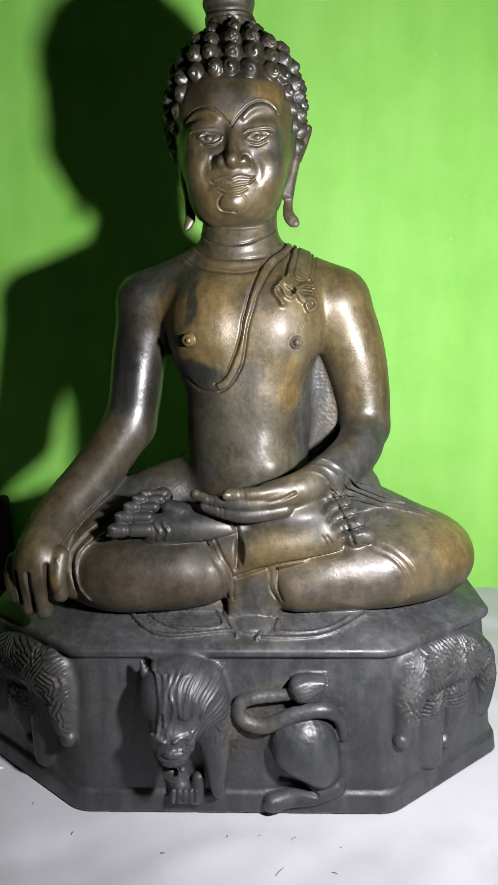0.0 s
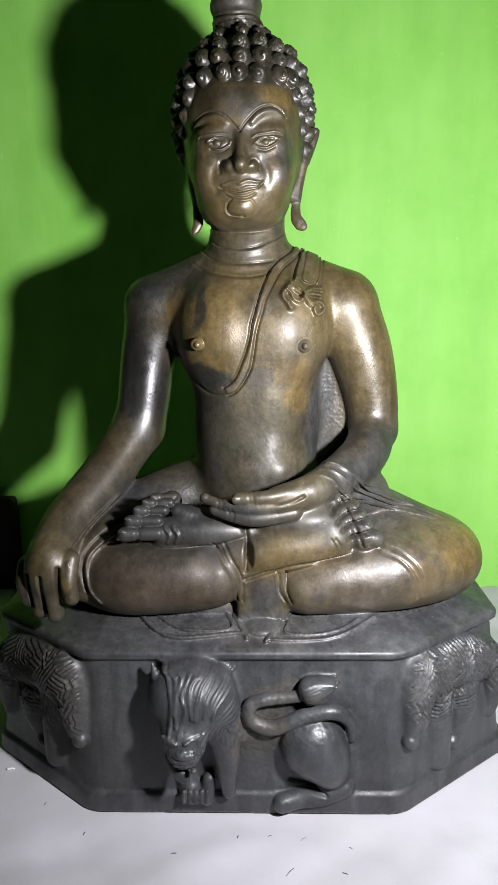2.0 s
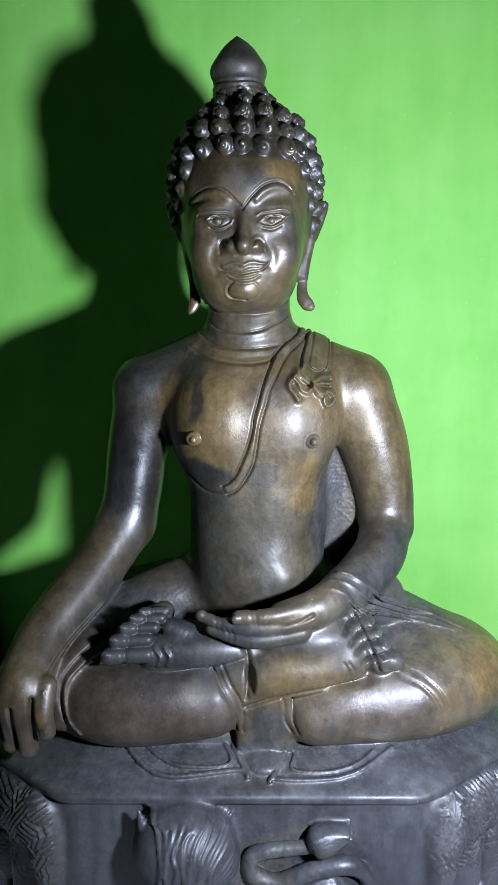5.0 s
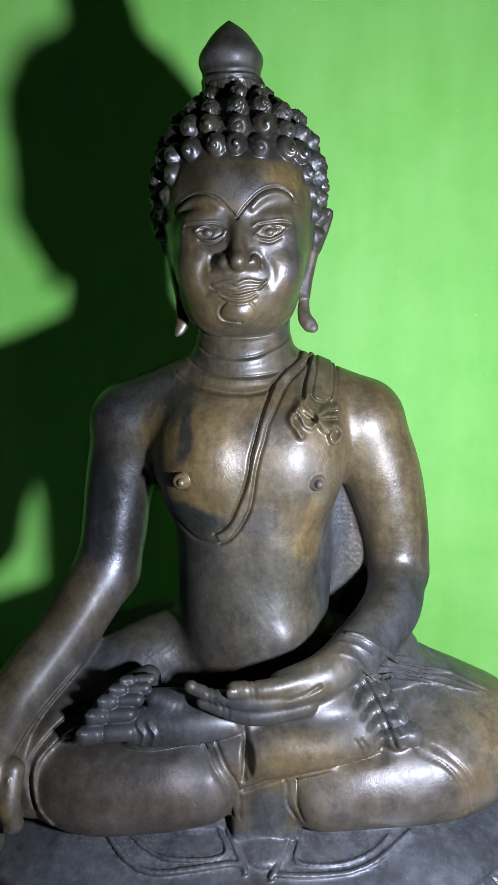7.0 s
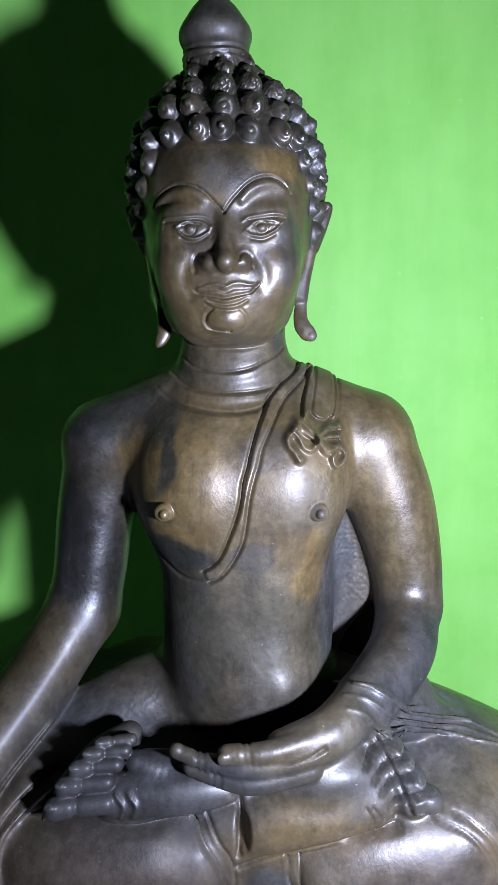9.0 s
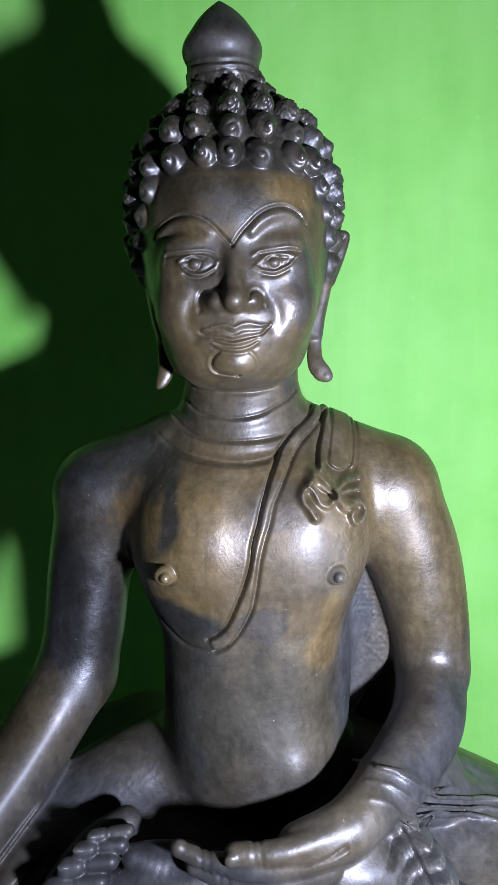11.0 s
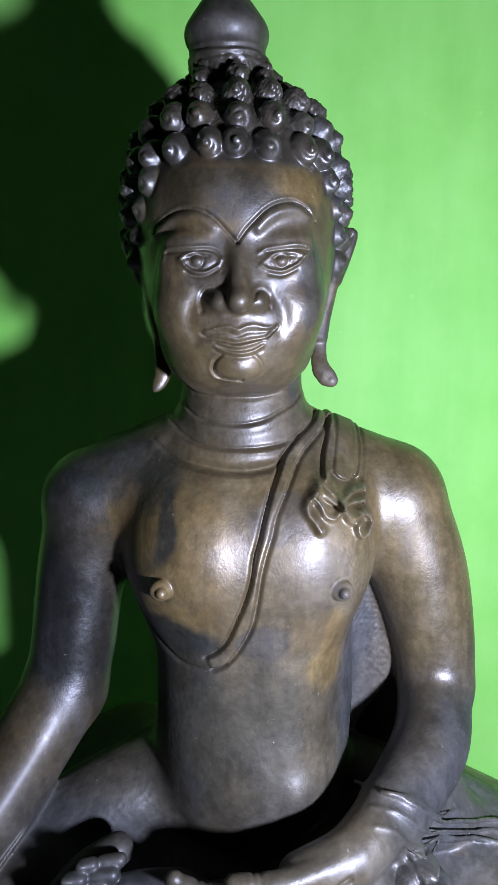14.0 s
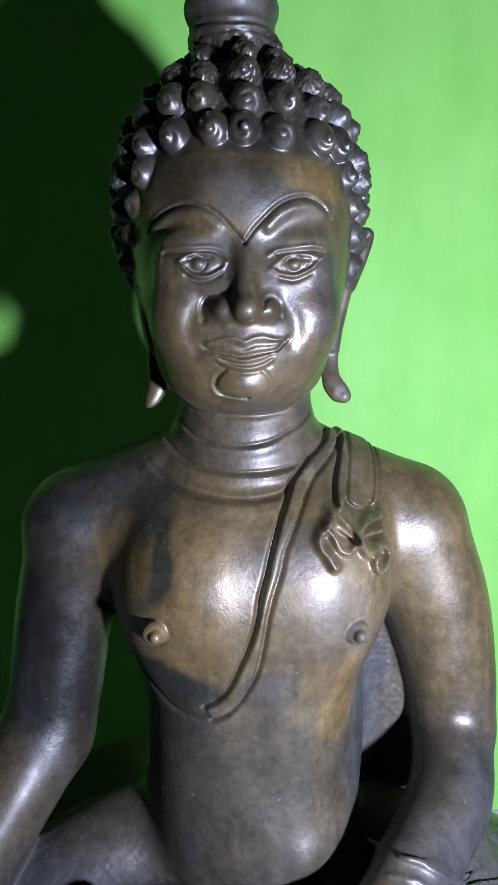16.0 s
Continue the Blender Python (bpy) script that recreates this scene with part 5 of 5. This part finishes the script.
    lay(hard((-0.015, -0.06, 0.540), (0.014, 0.03, 0.005), 0.6), gold * 0.8)
    lay(hard((0.175, -0.05, 0.205), (0.036, 0.06, 0.032), 0.8), gold * 0.9)
    lay(hard((0.030, -0.11, 0.211), (0.046, 0.04, 0.014), 0.75), gold * 0.78)
    lay(hard((0.022, -0.11, 0.2570), (0.028, 0.03, 0.006), 0.6), gold * 0.7, 1.15)
    lay(spot(v, (0.090, 0.0, 0.395), (0.025, 0.05, 0.030)) * 0.5, gold * 0.7)
    lay(spot(v, (-0.070, -0.12, 0.186), (0.05, 0.05, 0.014)) * 0.6, np.array([0.082, 0.058, 0.040]), 0.95)
    lay(spot(v, (0.085, -0.11, 0.190), (0.05, 0.05, 0.020)) * 0.7, np.array([0.084, 0.066, 0.054]), 0.92)
    lay(hard((-0.140, -0.13, 0.197), (0.007, 0.02, 0.010), 0.9), gold)
    lay(spot(v, (0.106, -0.01, 0.350), (0.030, 0.05, 0.050)) * 0.7, np.array([0.108, 0.084, 0.042]), 0.85)
    lay(spot(v, (0.075, -0.07, 0.270), (0.022, 0.04, 0.018)) * 1.2, slate * 0.85, 1.3)
    # dull surfaces of the lap, darker below the hand and at its fingertips
    lay(spot(v, (0.030, -0.10, 0.252), (0.045, 0.04, 0.018)) * 0.5, np.array([0.085, 0.076, 0.058]), 1.45)
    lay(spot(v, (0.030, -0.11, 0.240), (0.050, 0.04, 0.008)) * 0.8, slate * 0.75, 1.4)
    lay(spot(v, (-0.070, -0.10, 0.195), (0.075, 0.06, 0.030)) * 0.5, np.array([0.052, 0.038, 0.029]), 1.4)
    lay(spot(v, (0.030, -0.11, 0.211), (0.045, 0.04, 0.014)) * 0.35, np.array([0.120, 0.086, 0.034]), 1.4)
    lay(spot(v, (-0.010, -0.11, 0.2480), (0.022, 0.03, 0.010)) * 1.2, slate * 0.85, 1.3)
    lay(spot(v, (0.104, -0.07, 0.236), (0.026, 0.05, 0.020)) * 1.1, slate * 1.15, 1.5)
    lay(spot(v, (-0.030, -0.10, 0.226), (0.036, 0.04, 0.014)) * 0.9, slate * 0.95, 1.3)
    # black stains
    lay(hard((-0.032, -0.05, 0.343), (0.026, 0.06, 0.0115), 0.92), black * 1.2)
    streak = np.exp(-((v[:, 0:1] + 0.0375 - 0.30 * (z - 0.400)) / 0.0065) ** 2 - ((z - 0.402) / 0.024) ** 2 - ((v[:, 1:2] + 0.05) / 0.06) ** 2)
    lay(np.clip(streak * 2.6 - 0.9, 0, 0.85), black * 1.6)
    lay(hard((0.010, -0.05, 0.345), (0.014, 0.06, 0.010), 0.5), slate * 0.7)
    # stains with uneven edges on the trunk, the arm and the face
    olive = np.array([0.040, 0.038, 0.027])
    # olive stain; its extra darkness stands for shade on this flank
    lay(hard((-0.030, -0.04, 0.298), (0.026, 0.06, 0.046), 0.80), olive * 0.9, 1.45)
    lay(hard((0.010, -0.06, 0.305), (0.018, 0.05, 0.036), 0.60), olive, 1.5)
    lay(hard((0.040, -0.04, 0.327), (0.014, 0.05, 0.015), 0.75), gold * 0.95)
    lay(spot(v, (0.060, -0.01, 0.298), (0.014, 0.05, 0.045)) * 1.3, slate * 1.0, 1.35)
    # dark stain that also carries painted shade of the shoulder
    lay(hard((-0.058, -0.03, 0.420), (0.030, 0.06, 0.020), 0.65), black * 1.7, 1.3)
    lay(hard((0.116, -0.01, 0.272), (0.036, 0.06, 0.027), 0.85), slate * 0.70, 1.2)
    lay(hard((0.030, -0.04, 0.512), (0.008, 0.03, 0.022), 0.60), slate * 0.65, 0.95)
    lay(hard((-0.024, -0.05, 0.496), (0.009, 0.03, 0.014), 0.45), gold * 0.7)
    lay(hard((0.010, -0.06, 0.548), (0.016, 0.03, 0.006), 0.45), olive)
    lay(hard((-0.010, -0.06, 0.556), (0.022, 0.03, 0.006), 0.45), olive)
    lay(hard((0.018, -0.05, 0.402), (0.012, 0.05, 0.012), 0.40), slate * 1.1)
    # rough cloth of the lap, with shade painted left and light painted right
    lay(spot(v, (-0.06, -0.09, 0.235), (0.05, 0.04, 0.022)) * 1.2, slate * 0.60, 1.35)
    # toes in slate, painted deeper for the shade they lie in
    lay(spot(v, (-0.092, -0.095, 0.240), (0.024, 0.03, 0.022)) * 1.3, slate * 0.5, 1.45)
    lay(hard((0.008, -0.10, 0.176), (0.016, 0.03, 0.020), 0.9), slate * 1.1, 1.4)
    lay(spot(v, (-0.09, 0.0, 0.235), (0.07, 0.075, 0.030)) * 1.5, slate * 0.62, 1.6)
    # lit side of the lap, its brightness put into the slate
    lay(spot(v, (0.12, -0.02, 0.232), (0.050, 0.06, 0.020)) * 1.2, slate * 1.5, 1.45)
    lay(spot(v, (0.085, -0.09, 0.236), (0.022, 0.03, 0.018)) * 0.9, slate * 0.95, 1.2)
    lay(spot(v, (0.070, 0.02, 0.325), (0.016, 0.03, 0.045)) * 1.3, slate * 1.3, 1.5)
    lay(np.clip((plain[:, 2:3] - 0.5625) / 0.003, 0, 1) * 0.85, np.array([0.036, 0.033, 0.027]), 0.95)
    lay(spot(v, (0.056, 0.0, 0.488), (0.012, 0.05, 0.016)) * 0.9, slate * 1.1, 1.2)
    lay(np.clip((np.abs(plain[:, 0:1]) - 0.0425) / 0.003, 0, 1) * np.clip((z - 0.515) / 0.006, 0, 1) * 0.85, np.array([0.036, 0.033, 0.027]), 0.95)
    lay(np.clip((np.abs(plain[:, 0:1]) - 0.0365) / 0.002, 0, 1) * np.clip((z - 0.551) / 0.003, 0, 1) * 0.85, np.array([0.036, 0.033, 0.027]), 0.95)
    lay(np.clip((plain[:, 2:3] - 0.622) / 0.004, 0, 1) * 0.7, np.array([0.056, 0.052, 0.042]), 1.3)
    lay(np.clip((0.163 - plain[:, 2:3]) / 0.004, 0, 1), np.array([0.064, 0.067, 0.075]), 1.15)
    # left side and top of the pedestal: brown tone with shade painted in
    lay(spot(v, (-0.17, -0.10, 0.09), (0.045, 0.05, 0.06)) * 0.9, np.array([0.046, 0.038, 0.029]), 1.35)
    lay(spot(v, (-0.10, -0.10, 0.155), (0.08, 0.05, 0.012)) * 0.6, slate * 0.62, 1.3)
    lay(spot(v, (0.0, -0.03, 0.445), (0.05, 0.05, 0.022)) * 0.8, np.array([0.085, 0.074, 0.052]), 1.25)
    lay(spot(v, (0.014, -0.05, 0.300), (0.030, 0.05, 0.030)) * 0.4, np.array([0.060, 0.053, 0.034]), 1.5)
    # dust round the beast and its tail, bare dark panels beside it
    lay(hard((0.005, -0.13, 0.078), (0.026, 0.03, 0.030), 0.6), np.array([0.094, 0.086, 0.074]), 1.5)
    lay(hard((0.030, -0.13, 0.108), (0.040, 0.03, 0.008), 0.5), np.array([0.094, 0.086, 0.074]), 1.5)
    lay(hard((0.096, -0.13, 0.078), (0.030, 0.04, 0.050), 0.6), np.array([0.042, 0.045, 0.054]), 1.0)
    lay(hard((0.048, -0.14, 0.060), (0.026, 0.03, 0.026), 0.5), np.array([0.044, 0.048, 0.060]), 0.95)
    lay(hard((0.010, -0.11, 0.155), (0.060, 0.03, 0.010), 0.5), np.array([0.088, 0.084, 0.078]), 1.4)
    # shade of the flank and cheek away from the lamp, painted as darker metal
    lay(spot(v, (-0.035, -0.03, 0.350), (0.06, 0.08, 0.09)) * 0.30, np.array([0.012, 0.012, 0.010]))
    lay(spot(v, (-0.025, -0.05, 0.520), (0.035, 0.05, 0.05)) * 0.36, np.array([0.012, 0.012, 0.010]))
    col *= np.array([0.675, 0.665, 0.61])
    return np.concatenate([col, np.clip(gl, 0, 1.6) / 1.6], 1)


def statue():
    cuts = (-1.0, 0.3180, 0.4640, 1.0)
    BLOCKS.append(Block((-0.252, -0.19, -0.004), (0.252, 0.152, cuts[1] + 0.012), 0.0010))
    BLOCKS.append(Block((-0.142, -0.085, cuts[1] - 0.012), (0.146, 0.085, cuts[2] + 0.010), 0.0008))
    BLOCKS.append(Block((-0.068, -0.080, cuts[2] - 0.010), (0.068, 0.086, 0.668), 0.0006))
    big_forms()
    pedestal()
    side_relief(1)
    side_relief(-1)
    lion()
    feet()
    head()
    hand_forms()
    neck()
    robe()
    for n, (c, r, amp, pitch) in enumerate((((0.077, 0.02, 0.310), (0.022, 0.03, 0.05), 0.0003, 0.0032), ((-0.07, -0.02, 0.240), (0.05, 0.05, 0.02), 0.00016, 0.0045),
                                            ((0.125, -0.03, 0.235), (0.06, 0.06, 0.026), 0.00016, 0.0045), ((-0.005, -0.115, 0.156), (0.16, 0.03, 0.010), 0.0002, 0.0045),
                                            ((0.02, -0.135, 0.07), (0.10, 0.02, 0.06), 0.0002, 0.005), ((-0.050, -0.155, 0.080), (0.024, 0.025, 0.020), 0.0006, 0.0035), ((-0.005, -0.13, 0.060), (0.03, 0.02, 0.04), 0.0004, 0.004), ((0.060, -0.045, 0.385), (0.018, 0.03, 0.018), 0.0003, 0.004), ((0.0, 0.005, 0.598), (0.064, 0.080, 0.027), 0.0005, 0.0026), ((0.056, 0.0, 0.570), (0.013, 0.05, 0.026), 0.0005, 0.0026), ((-0.056, 0.0, 0.570), (0.013, 0.05, 0.026), 0.0005, 0.0026), ((0.0, -0.03, 0.30), (0.07, 0.06, 0.06), 0.00007, 0.006), ((0.060, -0.045, 0.385), (0.02, 0.03, 0.03), 0.0002, 0.003),
                                            ((-0.165, -0.095, 0.09), (0.05, 0.05, 0.06), 0.0003, 0.005), ((0.165, -0.095, 0.09), (0.05, 0.05, 0.06), 0.0003, 0.005))):
        crust(c, r, amp, pitch, n)
    vs, fs, ws, ns, n = [], [], [], [], 0
    for b, low, top in zip(BLOCKS, cuts, cuts[1:]):
        v, f, w, g = skin(b)
        level = v[f[:, 0], 2]
        f = f[(level > low - 0.0003) & (level < top + 0.0008)]
        ws.append(w)
        ns.append(g)
        vs.append(v)
        fs.append(f + n)
        n += len(v)
    v, f = np.concatenate(vs), np.concatenate(fs)
    me = bpy.data.meshes.new("statue")
    me.vertices.add(len(v))
    me.vertices.foreach_set("co", v.astype(np.float32).ravel())
    me.loops.add(f.size)
    me.loops.foreach_set("vertex_index", f.astype(np.int32).ravel())
    me.polygons.add(len(f))
    me.polygons.foreach_set("loop_start", np.arange(0, f.size, 4, dtype=np.int32))
    me.polygons.foreach_set("loop_total", np.full(len(f), 4, np.int32))
    me.polygons.foreach_set("use_smooth", np.ones(len(f), bool))
    me.update(calc_edges=True)
    me.normals_split_custom_set_from_vertices(np.concatenate(ns).astype(np.float32))
    at = me.color_attributes.new("patina_shade", "FLOAT_COLOR", "POINT")
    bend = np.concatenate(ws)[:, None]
    at.data.foreach_set("color", patina_shade(v).astype(np.float32).ravel())
    wear = np.concatenate([np.clip((-bend - 0.16) / 0.25, 0, 1) * np.where(v[:, 2:3] < 0.163, 0.35, np.where(v[:, 2:3] > 0.465, 0.4, np.where(v[:, 2:3] > 0.31, 0.12, 0.4))), np.clip((bend - 0.25) / 0.4, 0, 1), np.clip(0.9 * spot(v, (-0.04, -0.05, 0.39), (0.04, 0.06, 0.04)) + 0.5 * spot(v, (0.05, -0.05, 0.34), (0.03, 0.06, 0.05)) + 0.45 * spot(v, (0.12, -0.08, 0.20), (0.08, 0.08, 0.03))
                           + 0.5 * spot(v, (0.0, -0.05, 0.53), (0.05, 0.05, 0.05)) + 0.5 * spot(v, (0.11, 0.0, 0.37), (0.04, 0.05, 0.05)), 0, 1), bend * 0 + 1], 1)
    at = me.color_attributes.new("wear", "FLOAT_COLOR", "POINT")
    at.data.foreach_set("color", wear.astype(np.float32).ravel())
    me.materials.append(BRONZE)
    ob = new("statue", me)
    ob.location = (CX, CY, 0)
    BLOCKS.clear()
    return tagged(ob, "old brown bronze seated figure on a dark eight-sided pedestal", "statue")


statue()


# ---- small things ----
# block added for an unidentified dark area, placed to fit the camera's view
def dark_box():
    bm = bmesh.new()
    box(bm, (-0.16, -0.012, 0), (0, 0.012, 0.138), 0.006)
    ob = link_bm("dark_box", bm, BLACK, True)
    ob.matrix_world = pose(CX - 0.338, CY + 0.303, 0.001, 0, 0, -4)
    return tagged(ob, "plain black block that stands in for a dark area at the wall's foot", "box")


dark_box()


def thread(x, y, length, turn, bow, r, mat, label):
    """A short bent thread that lies on the sheet."""
    bm = bmesh.new()
    rings, n = 7, 5
    grid = []
    for i in range(rings):
        f = i / (rings - 1) - 0.5
        taper = r * (1.0 - 1.2 * f * f)
        c = Vector((f * length, bow * (0.25 - f * f) * 4, r * 0.8 + 0.3 * r * math.sin(i * 2.1)))
        grid.append([bm.verts.new(c + Vector((0, taper * math.cos(6.283 * k / n), taper * math.sin(6.283 * k / n)))) for k in range(n)])
    for a, c in zip(grid, grid[1:]):
        for k in range(n):
            bm.faces.new((a[k], a[(k + 1) % n], c[(k + 1) % n], c[k]))
    bm.faces.new(grid[0][::-1])
    bm.faces.new(grid[-1])
    ob = link_bm("lint_thread", bm, mat, True)
    ob.matrix_world = pose(x, y, sheet_height(x, y) + 0.0002, 0, 0, turn)
    return tagged(ob, label, "lint", "lint on the sheet")


LINT = ((-0.0697, 0.4077, 0.0035, 4, 0.0001, 0.0007), (-0.022, 0.4221, 0.0022, 80, 0.0001, 0.0006), (-0.143, 0.4306, 0.0030, 75, 0.0003, 0.0006),
        (0.0166, 0.3909, 0.0085, 48, 0.0005, 0.0005), (0.0557, 0.388, 0.0040, -20, 0.0004, 0.0004), (-0.1835, 0.4611, 0.0030, 70, 0.0002, 0.0005),
        (0.0027, 0.4226, 0.0030, 15, 0.0008, 0.0003), (0.0635, 0.414, 0.0025, -30, 0.0005, 0.0003), (0.0285, 0.4193, 0.0045, 35, 0.0009, 0.0003))
for x, y, length, turn, bow, r in LINT:
    thread(x, y, length, turn, bow, r * 0.65, FLUFF, "tiny dark bit of thread lying on the white sheet")
thread(-0.2273, 0.5025, 0.007, 8, 0.0004, 0.0010, PALE, "tiny pale bit of fluff lying on the white sheet")
